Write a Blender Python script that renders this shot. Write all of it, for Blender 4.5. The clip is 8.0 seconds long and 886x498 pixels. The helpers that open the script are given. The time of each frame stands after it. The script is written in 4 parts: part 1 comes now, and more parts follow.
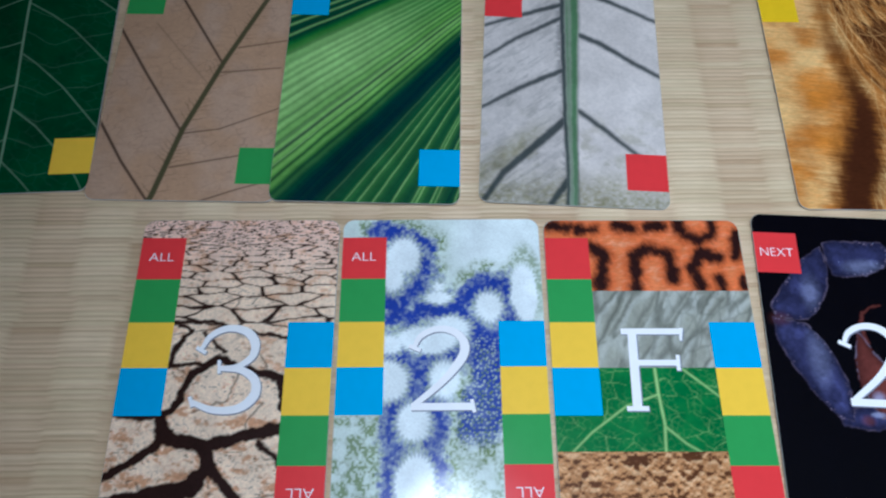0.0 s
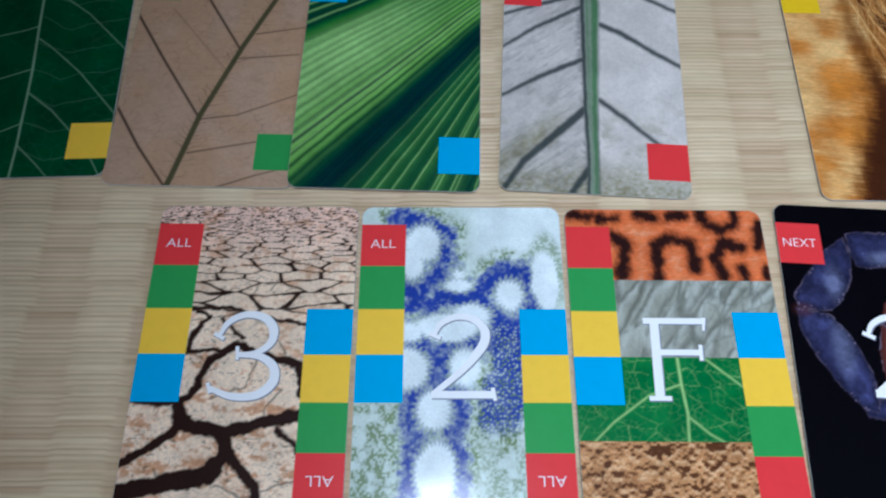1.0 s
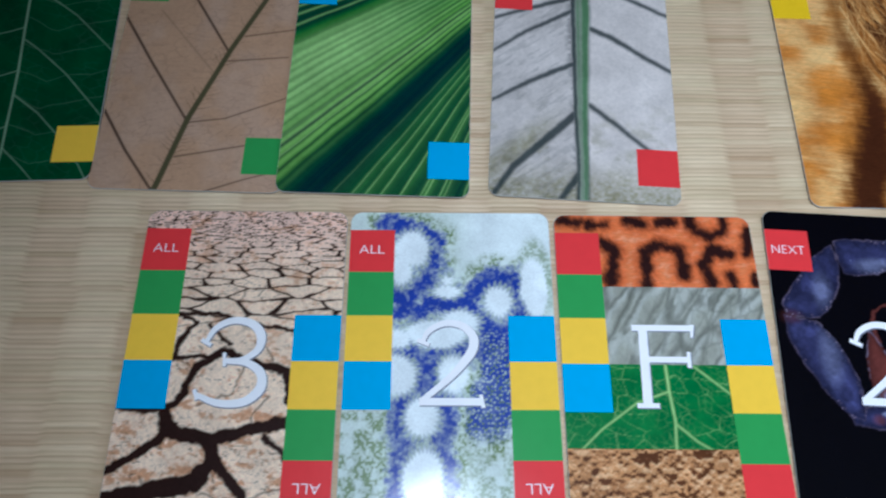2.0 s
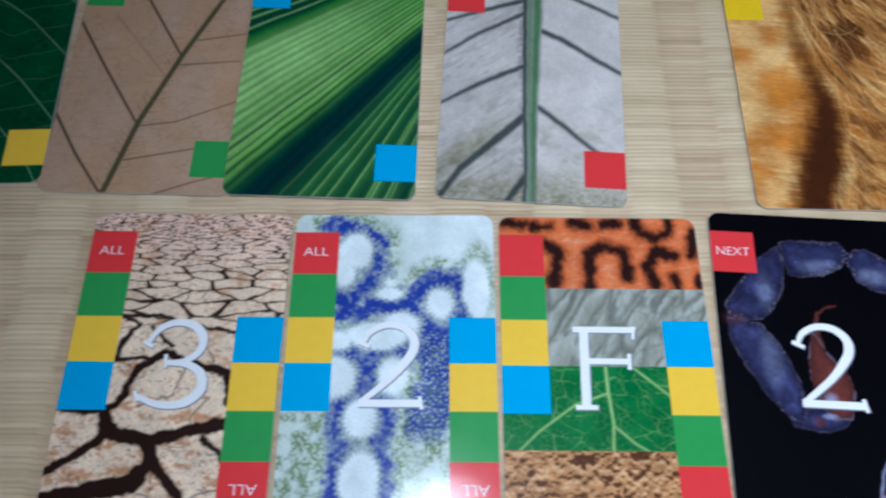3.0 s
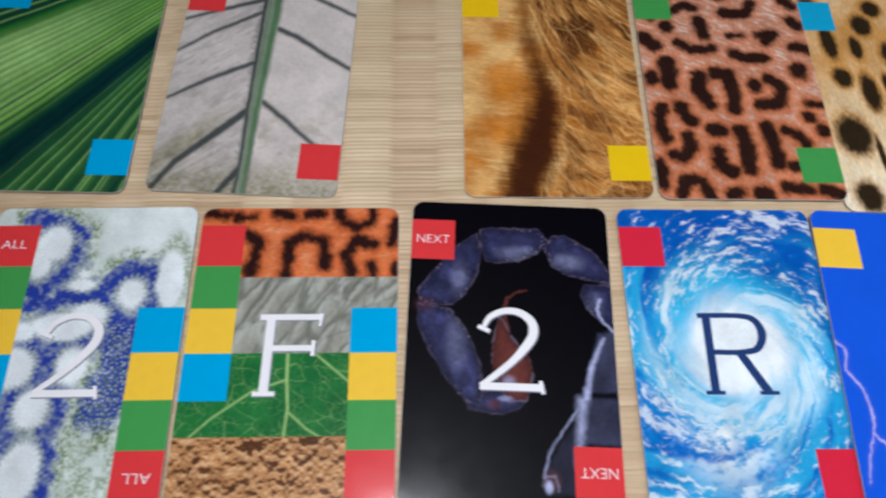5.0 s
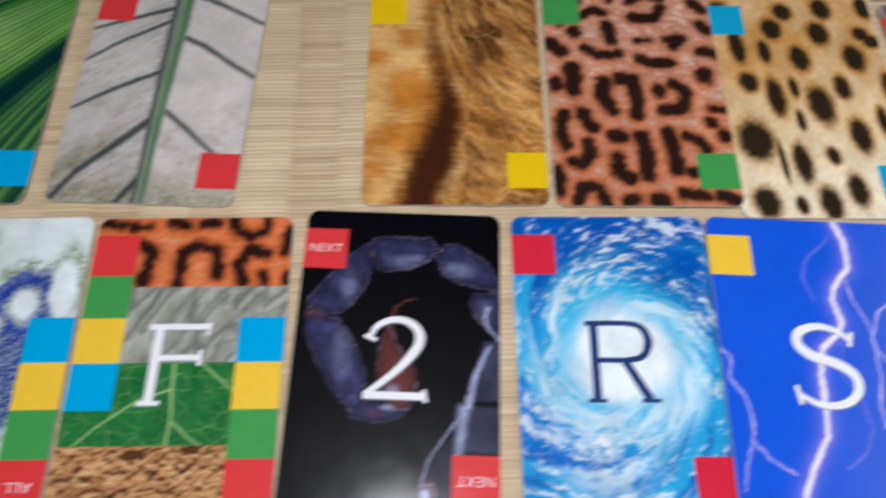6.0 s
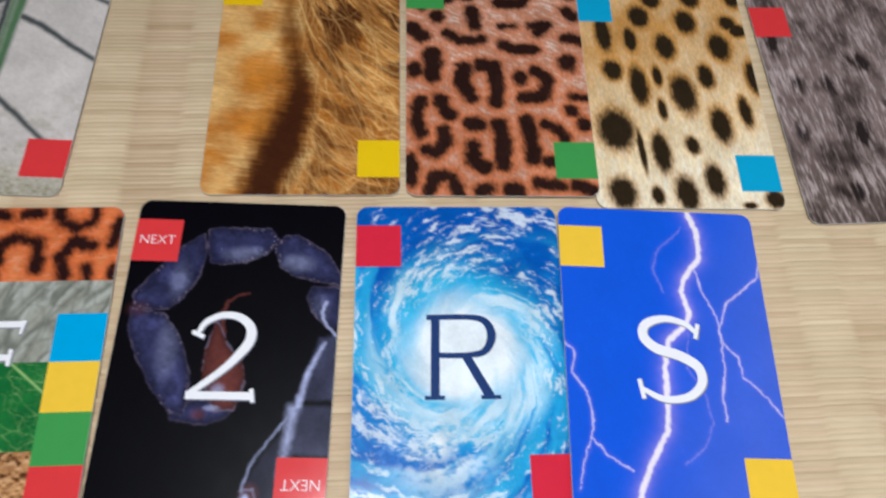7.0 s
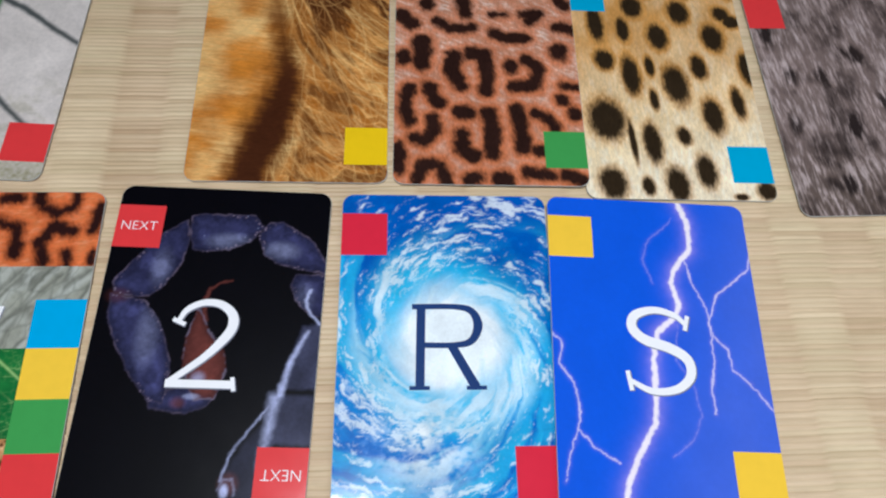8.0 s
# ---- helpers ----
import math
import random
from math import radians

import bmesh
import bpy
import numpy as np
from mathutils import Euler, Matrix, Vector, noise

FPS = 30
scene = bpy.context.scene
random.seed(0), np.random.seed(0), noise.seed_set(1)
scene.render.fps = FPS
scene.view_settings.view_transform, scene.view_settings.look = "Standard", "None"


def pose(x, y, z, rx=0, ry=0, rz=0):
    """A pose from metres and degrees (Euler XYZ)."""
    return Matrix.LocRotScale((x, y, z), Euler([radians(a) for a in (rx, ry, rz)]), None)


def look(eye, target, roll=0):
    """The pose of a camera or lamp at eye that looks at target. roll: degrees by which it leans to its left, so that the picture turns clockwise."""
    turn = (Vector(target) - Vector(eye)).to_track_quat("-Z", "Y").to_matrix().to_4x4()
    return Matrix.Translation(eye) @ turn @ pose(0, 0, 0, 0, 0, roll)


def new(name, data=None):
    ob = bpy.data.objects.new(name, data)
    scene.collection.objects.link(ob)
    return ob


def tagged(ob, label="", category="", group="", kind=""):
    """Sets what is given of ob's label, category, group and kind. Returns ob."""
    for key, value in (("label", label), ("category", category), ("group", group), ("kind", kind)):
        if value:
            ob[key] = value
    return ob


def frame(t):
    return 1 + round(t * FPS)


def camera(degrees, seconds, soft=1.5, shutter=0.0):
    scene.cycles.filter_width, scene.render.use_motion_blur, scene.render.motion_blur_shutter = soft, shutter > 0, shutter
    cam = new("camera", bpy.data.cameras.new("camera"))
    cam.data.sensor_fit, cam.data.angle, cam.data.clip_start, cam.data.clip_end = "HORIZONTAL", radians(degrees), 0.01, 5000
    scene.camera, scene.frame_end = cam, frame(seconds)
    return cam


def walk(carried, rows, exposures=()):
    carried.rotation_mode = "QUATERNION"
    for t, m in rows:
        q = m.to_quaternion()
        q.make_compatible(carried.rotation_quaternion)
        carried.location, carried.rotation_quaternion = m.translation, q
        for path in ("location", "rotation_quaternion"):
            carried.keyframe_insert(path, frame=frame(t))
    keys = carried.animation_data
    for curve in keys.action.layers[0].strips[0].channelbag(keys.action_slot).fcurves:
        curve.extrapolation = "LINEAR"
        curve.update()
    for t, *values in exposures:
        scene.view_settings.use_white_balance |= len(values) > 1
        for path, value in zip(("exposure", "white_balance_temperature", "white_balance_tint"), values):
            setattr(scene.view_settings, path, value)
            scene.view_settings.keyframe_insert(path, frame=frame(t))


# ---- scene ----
# ---- the camera and its way over the cards ----
cam = camera(67.1, 8.0, soft=2.2, shutter=1.0)
PATH = [
    (0.0, -0.00049, -0.03738, 0.18438, 21.489, -0.150, -0.454),
    (0.5, -0.00443, -0.03877, 0.18325, 21.757, -0.289, -0.299),
    (1.0, -0.00631, -0.04057, 0.18117, 21.651, -0.316, -0.016),
    (1.2, -0.00742, -0.03890, 0.18122, 21.263, -0.252, -0.101),
    (2.3, -0.00105, -0.03757, 0.18173, 21.323, -1.061, 0.080),
    (2.5, 0.00471, -0.03869, 0.18117, 21.756, -0.479, 0.260),
    (3.0, 0.01357, -0.03792, 0.18240, 21.491, -0.268, 0.117),
    (3.2, 0.02047, -0.03925, 0.18069, 22.160, -0.974, -0.035),
    (3.5, 0.04046, -0.03893, 0.17967, 22.851, -1.041, -0.796),
    (3.7, 0.04931, -0.03904, 0.17870, 22.226, -0.983, -0.633),
    (4.0, 0.05813, -0.04565, 0.17523, 22.879, -0.556, -0.883),
    (4.2, 0.06547, -0.04375, 0.17857, 22.058, -0.589, -0.860),
    (4.5, 0.08035, -0.04418, 0.18190, 23.012, -0.840, -1.019),
    (4.7, 0.08864, -0.04811, 0.18093, 23.569, -1.172, -1.016),
    (5.8, 0.12016, -0.04730, 0.18219, 22.708, -0.621, -1.473),
    (6.0, 0.13103, -0.04521, 0.18415, 22.897, -0.445, -1.145),
    (6.2, 0.14021, -0.04497, 0.18116, 23.277, -1.563, -2.010),
    (6.5, 0.15334, -0.04096, 0.18250, 23.034, -2.090, -2.975),
    (6.8, 0.16349, -0.04301, 0.17904, 23.050, -2.929, -2.590),
    (7.0, 0.16641, -0.04453, 0.17662, 22.710, -3.164, -2.461),
    (7.5, 0.17048, -0.04635, 0.17370, 22.630, -3.399, -2.382),
    (8.0, 0.16928, -0.04662, 0.17287, 22.754, -3.618, -2.130),
]
walk(cam, [(t, pose(x, y, z, rx, ry, rz)) for t, x, y, z, rx, ry, rz in PATH],
     exposures=[(0.0, 0.34, 5080, 7), (3.0, 0.34, 5080, 7), (4.0, 0.38, 5420, 10), (4.5, 0.24, 5900, 14), (6.5, 0.25, 6050, 12), (8.0, 0.27, 5850, 10)])

# ---- light: a hanging lamp, cone cut off on the mat's west side, plus added lights ----
world = bpy.data.worlds.new("room_air")
scene.world = world
world.use_nodes = True
world.node_tree.nodes["Background"].inputs[0].default_value = (0.5, 0.5, 0.5, 1)
world.node_tree.nodes["Background"].inputs[1].default_value = 0.02
LAMP_AT = Vector((0.02, -0.09, 1.8))


def lamp_beam(name, energy, target, wide, blend, stretch=1.0):
    """A beam from the hanging lamp's place: of that angle towards a point on the mat, stretched along the row of cards.
    """
    data = bpy.data.lights.new(name, "SPOT")
    data.energy, data.color, data.shadow_soft_size = energy, (0.97, 0.97, 0.95), 0.13
    data.spot_size, data.spot_blend = radians(wide), blend
    back = (LAMP_AT - Vector(target)).normalized()
    across = Vector((0, 1, 0)).cross(back).normalized()
    turn = Matrix((across, back.cross(across), back)).transposed().to_4x4()
    ob = new(name, data)
    ob.matrix_world = Matrix.Translation(LAMP_AT) @ turn @ Matrix.Diagonal((stretch, 1, 1, 1))
    return ob


# cone edge stands in for the camera holder's shadow on the west side
lamp_beam("pendant_lamp_wide_light", 40.0, (0.47, 0.09, 0), 37.9, 0.27)
# made-up second beam: brightens the near row, standing in for lens falloff
lamp_beam("pendant_lamp_narrow_light", 50.0, (0.22, -0.035, 0), 14.8, 1.0, 1.95)

# added fill light at the east wall's low opening; no window is known there
window_light = bpy.data.lights.new("window_light", "AREA")
window_light.shape, window_light.size, window_light.size_y, window_light.energy, window_light.color = "RECTANGLE", 1.1, 0.7, 3.6, (0.89, 0.95, 1.09)
fill_ob = new("window_light", window_light)
fill_ob.matrix_world = look((0.8, -0.6, 0.5), (0.0, -0.6, 0.5))

MM = 0.001
CARD_W, CARD_H, CARD_T, CORNER = 58.4, 89.3, 0.35, 3.3   # millimetres
SQ, SQ_SMALL, EDGE, EDGE_SMALL = 12.95, 12.72, 5.79, 6.08


def rgb(r, g, b):
    """Linear colour of an ink given as 0 to 255 screen values."""
    return tuple((c / 255 / 12.92) if c < 10 else ((c / 255 + 0.055) / 1.055) ** 2.4 for c in (r, g, b)) + (1.0,)


# ---- materials ----
def shader(name):
    mat = bpy.data.materials.new(name)
    mat.use_nodes = True
    nodes, links = mat.node_tree.nodes, mat.node_tree.links
    return mat, nodes, links, nodes["Principled BSDF"]


def mixed(nodes, links, a, b, factor, kind="MIX"):
    """Colour a mixed with b; each a socket or a colour, the factor a socket or a number."""
    m = nodes.new("ShaderNodeMix")
    m.data_type, m.blend_type = "RGBA", kind
    for socket, value in ((m.inputs[0], factor), (m.inputs[6], a), (m.inputs[7], b)):
        if isinstance(value, bpy.types.NodeSocket):
            links.new(value, socket)
        else:
            socket.default_value = value
    return m.outputs[2]


def noise_socket(nodes, links, scale, stretch=(1, 1, 1), turn=0.0, detail=4.0, rough=0.6):
    """Grey noise in the object's own millimetres."""
    tc, mp, nz = nodes.new("ShaderNodeTexCoord"), nodes.new("ShaderNodeMapping"), nodes.new("ShaderNodeTexNoise")
    mp.inputs["Scale"].default_value = [1000 * s for s in stretch]
    mp.inputs["Rotation"].default_value = (0, 0, radians(turn))
    nz.inputs["Scale"].default_value, nz.inputs["Detail"].default_value, nz.inputs["Roughness"].default_value = scale, detail, rough
    links.new(tc.outputs["Object"], mp.inputs["Vector"])
    links.new(mp.outputs["Vector"], nz.inputs["Vector"])
    return nz.outputs["Fac"]


def ramp(nodes, links, fac, low, high):
    m = nodes.new("ShaderNodeMapRange")
    m.inputs["From Min"].default_value, m.inputs["From Max"].default_value = low, high
    links.new(fac, m.inputs["Value"])
    return m.outputs["Result"]


def gloss_coat(nodes, links, bsdf, rough=0.10):
    """Varnished card: a soft sheen of the print under a thin gloss varnish, slightly uneven."""
    bsdf.inputs["Specular IOR Level"].default_value, bsdf.inputs["Roughness"].default_value = 0.04, 0.36
    bsdf.inputs["Coat Weight"].default_value = 0.24
    wear = noise_socket(nodes, links, 0.12, detail=3)
    m = nodes.new("ShaderNodeMapRange")
    m.inputs["To Min"].default_value, m.inputs["To Max"].default_value = rough - 0.04, rough + 0.06
    links.new(wear, m.inputs["Value"])
    links.new(m.outputs["Result"], bsdf.inputs["Coat Roughness"])
    bump = nodes.new("ShaderNodeBump")
    bump.inputs["Strength"].default_value, bump.inputs["Distance"].default_value = 0.08, 0.00004
    links.new(noise_socket(nodes, links, 1.3, detail=2), bump.inputs["Height"])
    links.new(bump.outputs["Normal"], bsdf.inputs["Normal"])
    links.new(bump.outputs["Normal"], bsdf.inputs["Coat Normal"])


def ink_mat(name, colour, grain=0.02):
    """One plain printed ink."""
    mat, nodes, links, bsdf = shader(name)
    dark = tuple(c * (1 - grain * 2) for c in colour[:3]) + (1.0,)
    links.new(mixed(nodes, links, dark, colour, ramp(nodes, links, noise_socket(nodes, links, 0.25), 0.3, 0.6)), bsdf.inputs["Base Color"])
    gloss_coat(nodes, links, bsdf)
    return mat


def picture_mat(name, base, inks, grain=0.2, scale=0.9, stretch=(1, 1, 1), turn=0.0, broad=0.15):
    """A printed picture: a base colour and three inks laid over it by the mesh's ink masks, with grain."""
    mat, nodes, links, bsdf = shader(name)
    at, sep = nodes.new("ShaderNodeAttribute"), nodes.new("ShaderNodeSeparateColor")
    at.attribute_name = "ink"
    links.new(at.outputs["Color"], sep.inputs["Color"])
    colour = base
    for ink, socket in zip(inks[::-1], list(sep.outputs)[::-1]):
        colour = mixed(nodes, links, colour, ink, socket)
    fine = ramp(nodes, links, noise_socket(nodes, links, scale, stretch, turn), 0.25, 0.75)
    colour = mixed(nodes, links, colour, mixed(nodes, links, (1 - grain,) * 3 + (1,), (1 + grain,) * 3 + (1,), fine), 1.0, "MULTIPLY")
    wide = ramp(nodes, links, noise_socket(nodes, links, 0.07, detail=3), 0.3, 0.7)
    colour = mixed(nodes, links, colour, mixed(nodes, links, (1 - broad,) * 3 + (1,), (1 + broad,) * 3 + (1,), wide), 1.0, "MULTIPLY")
    links.new(colour, bsdf.inputs["Base Color"])
    gloss_coat(nodes, links, bsdf)
    return mat


def wall_mat(name, colour):
    mat, nodes, links, bsdf = shader(name)
    n = ramp(nodes, links, noise_socket(nodes, links, 0.02), 0.3, 0.7)
    links.new(mixed(nodes, links, colour, tuple(c * 0.88 for c in colour[:3]) + (1,), n), bsdf.inputs["Base Color"])
    bsdf.inputs["Roughness"].default_value = 0.85
    return mat


def rush_mat():
    """Dry woven rush: straw stalks, each a little different, with fibres along them."""
    mat, nodes, links, bsdf = shader("woven_rush")
    at, sep = nodes.new("ShaderNodeAttribute"), nodes.new("ShaderNodeSeparateColor")
    at.attribute_name = "ink"
    links.new(at.outputs["Color"], sep.inputs["Color"])
    colour = mixed(nodes, links, rgb(187, 154, 117), rgb(233, 209, 173), sep.outputs[0])
    colour = mixed(nodes, links, colour, rgb(152, 108, 64), sep.outputs[1])
    colour = mixed(nodes, links, colour, rgb(196, 196, 146), sep.outputs[2])
    fibre = ramp(nodes, links, noise_socket(nodes, links, 1.0, (0.12, 2.2, 1), detail=4), 0.3, 0.7)
    colour = mixed(nodes, links, colour, mixed(nodes, links, (0.91, 0.905, 0.89, 1), (1.06, 1.06, 1.06, 1), fibre), 1.0, "MULTIPLY")
    stain = ramp(nodes, links, noise_socket(nodes, links, 0.03, detail=3), 0.3, 0.7)
    colour = mixed(nodes, links, colour, mixed(nodes, links, (0.9, 0.88, 0.85, 1), (1.05, 1.05, 1.05, 1), stain), 1.0, "MULTIPLY")
    links.new(colour, bsdf.inputs["Base Color"])
    bsdf.inputs["Roughness"].default_value = 0.5
    bsdf.inputs["Specular IOR Level"].default_value = 0.35
    return mat


CARD_STOCK = ink_mat("card_stock", rgb(196, 194, 186), 0.04)
RED, GREEN, YELLOW, BLUE = (ink_mat(n, c) for n, c in (
    ("red_ink", rgb(230, 62, 64)), ("green_ink", rgb(72, 160, 80)), ("yellow_ink", rgb(255, 208, 62)), ("blue_ink", rgb(4, 172, 230))))
CYAN, CRIMSON, GOLD = ink_mat("cyan_ink", rgb(34, 170, 214)), ink_mat("crimson_ink", rgb(224, 42, 66)), ink_mat("lemon_ink", rgb(246, 204, 8))
WHITE, NAVY = ink_mat("white_ink", rgb(252, 251, 252)), ink_mat("navy_ink", rgb(38, 64, 116))
OUTLINE = ink_mat("outline_ink", rgb(136, 138, 152))
RUSH = rush_mat()


# ---- fields for the printed pictures, all in millimetres ----
def hashed(i, j, seed):
    v = np.sin(i * 127.1 + j * 311.7 + seed * 74.7) * 43758.5453
    return v - np.floor(v)


def smooth(a, b, v):
    t = np.clip((v - a) / (b - a), 0, 1)
    return t * t * (3 - 2 * t)


def value_noise(x, y, seed=0):
    i, j = np.floor(x), np.floor(y)
    u, v = x - i, y - j
    u, v = u * u * (3 - 2 * u), v * v * (3 - 2 * v)
    a, b, c, d = hashed(i, j, seed), hashed(i + 1, j, seed), hashed(i, j + 1, seed), hashed(i + 1, j + 1, seed)
    return (a * (1 - u) + b * u) * (1 - v) + (c * (1 - u) + d * u) * v


def fbm(x, y, seed=0, octaves=4):
    total, size = 0.0, 0.5
    for k in range(octaves):
        total = total + size * value_noise(x * 2 ** k + 17 * k, y * 2 ** k - 9 * k, seed + k)
        size *= 0.5
    return total / (1 - 0.5 ** octaves)


def line_dist(x, y, points):
    """Distance to a polyline, and how far along it (0 to 1) the nearest point lies."""
    best, along = np.full(x.shape, 1e9), np.zeros(x.shape)
    n = len(points) - 1
    for k in range(n):
        (ax, ay), (bx, by) = points[k], points[k + 1]
        dx, dy = bx - ax, by - ay
        t = np.clip(((x - ax) * dx + (y - ay) * dy) / (dx * dx + dy * dy + 1e-9), 0, 1)
        d = np.hypot(x - ax - t * dx, y - ay - t * dy)
        along = np.where(d < best, (k + t) / n, along)
        best = np.minimum(best, d)
    return best, along


def stroke(x, y, points, w0, w1=None, soft=0.35):
    d, along = line_dist(x, y, points)
    w = w0 + ((w0 if w1 is None else w1) - w0) * along
    return 1 - smooth(w / 2 - soft, w / 2 + soft, d)


def cells(x, y, seed=0, jitter=0.85):
    """Jittered cells of size one: distance to the nearest seed and to the nearest cell border."""
    i, j = np.floor(x), np.floor(y)
    f1, f2 = np.full(x.shape, 9.0), np.full(x.shape, 9.0)
    for di in (-1, 0, 1):
        for dj in (-1, 0, 1):
            a, b = i + di, j + dj
            d = np.hypot(a + 0.5 + jitter * (hashed(a, b, seed) - 0.5) - x, b + 0.5 + jitter * (hashed(a, b, seed + 5) - 0.5) - y)
            f2 = np.minimum(np.maximum(f1, d), f2)
            f1 = np.minimum(f1, d)
    return f1, (f2 - f1) / 2


def blob(x, y, cx, cy, rx, ry, soft=0.25):
    return 1 - smooth(1 - soft, 1 + soft, np.hypot((x - cx) / rx, (y - cy) / ry))


def union(*masks):
    out = masks[0]
    for m in masks[1:]:
        out = np.maximum(out, m)
    return out


def dry_earth(x, y):
    wx, wy = x + 1.6 * (fbm(x / 4, y / 4, 3) - 0.5), y + 1.2 * (fbm(x / 4, y / 4, 8) - 0.5)
    q = (60 - wy) / 105
    f1, edge = cells(wx / q / 31, 150 / q / 31, 4)
    wide = 0.6 + 1.1 * fbm(x / 5, y / 3, 61)
    far = (1 - smooth(0.022 * wide, 0.062 * wide, edge)) * smooth(6, 14, y)
    _, sub = cells(wx / q / 15, 150 / q / 15, 14)
    far = np.maximum(far, 0.5 * (1 - smooth(0.02, 0.06, sub)) * smooth(0.5, 0.6, fbm(x / 6, y / 3, 81)) * smooth(8, 16, y))
    wx, wy = x + 2.0 * (fbm(x / 2.2, y / 2.2, 31, 5) - 0.5), y + 2.0 * (fbm(x / 2.2, y / 2.2, 38, 5) - 0.5)
    near = union(
        stroke(wx, wy, [(-16.2, -13.2), (-14.8, -18.6), (-3.4, -20.7), (16.3, -16.2), (30, -14)], 3.8, 3.2),
        stroke(wx, wy, [(-3.3, -21.4), (-2, -25.7), (-5.6, -31.3), (-29.4, -36.2)], 4.4, 5.0),
        stroke(wx, wy, [(-13.4, -17.9), (-17.3, -21.5), (-29.9, -29.4)], 3.0, 2.0),
        stroke(wx, wy, [(-29, -12.6), (-16.2, -13.2), (-12.3, -9.7), (-9.6, -2), (-6, 0.4), (-2.4, 2.8), (4.1, -0.3), (15.1, -2.6), (16.6, -11), (29, -16)], 2.2, 2.4),
        stroke(wx, wy, [(-16.1, 0.3), (-5.3, 1.2)], 1.6, 1.2),
        stroke(wx, wy, [(-14.7, 12.4), (-11, 10.8), (-15.1, 4.3), (-16, 0)], 1.3, 1.5),
        stroke(wx, wy, [(-16.4, 13.2), (-5.3, 13.3), (-0.2, 10.9), (15, 8.5), (29, 9)], 1.3, 1.1),
        stroke(wx, wy, [(10.7, -19.9), (17.1, -25.6), (27, -30)], 1.6, 1.2),
        stroke(wx, wy, [(-7.2, 10), (-1.1, 4.4)], 0.9, 1.1),
        stroke(wx, wy, [(-2, -26), (6, -34), (9, -44.6)], 2.6, 3.0))
    fine = union(*(stroke(wx, wy, p, 0.5, 0.4, 0.3) for p in (
        [(11.2, -9.5), (7.1, -14.1), (7.5, -18)], [(-4, -34), (4, -37), (16, -33)], [(-20, -30), (-16, -40)], [(4, -1), (1, -9), (-8, -12)], [(9, 4), (12, -2)])))
    tone = fbm(x / 5, y / 3, 12) * 0.8 + 0.5 * smooth(-0.5, 0.5, fbm(x / 1.2, y / 0.9, 22) - 0.5) - 0.25
    rim = np.clip(1 - edge / 0.2, 0, 1) * smooth(10, 20, y)
    pits = 0.6 * smooth(0.66, 0.76, fbm((x + 0.3 * y) / 1.5, y / 0.8, 91)) * smooth(14, 2, y) * smooth(0.4, 0.55, fbm(x / 6, y / 6, 92))
    _, crumb = cells(x / 2.6 + fbm(x / 2, y / 2, 93), y / 1.7, 94)
    pits = np.maximum(pits, 0.4 * (1 - smooth(0.01, 0.05, crumb)) * smooth(0.52, 0.62, fbm(x / 5, y / 4, 96)) * smooth(16, 6, y))
    return np.clip(union(far, near, fine * 0.75, pits), 0, 1), np.clip(smooth(0.40, 0.72, tone + 0.08 * smooth(4, -14, y)) * (0.62 + 0.3 * smooth(8, -8, y)) + rim * 0.3, 0, 1), smooth(20, 44, y) * 0.75


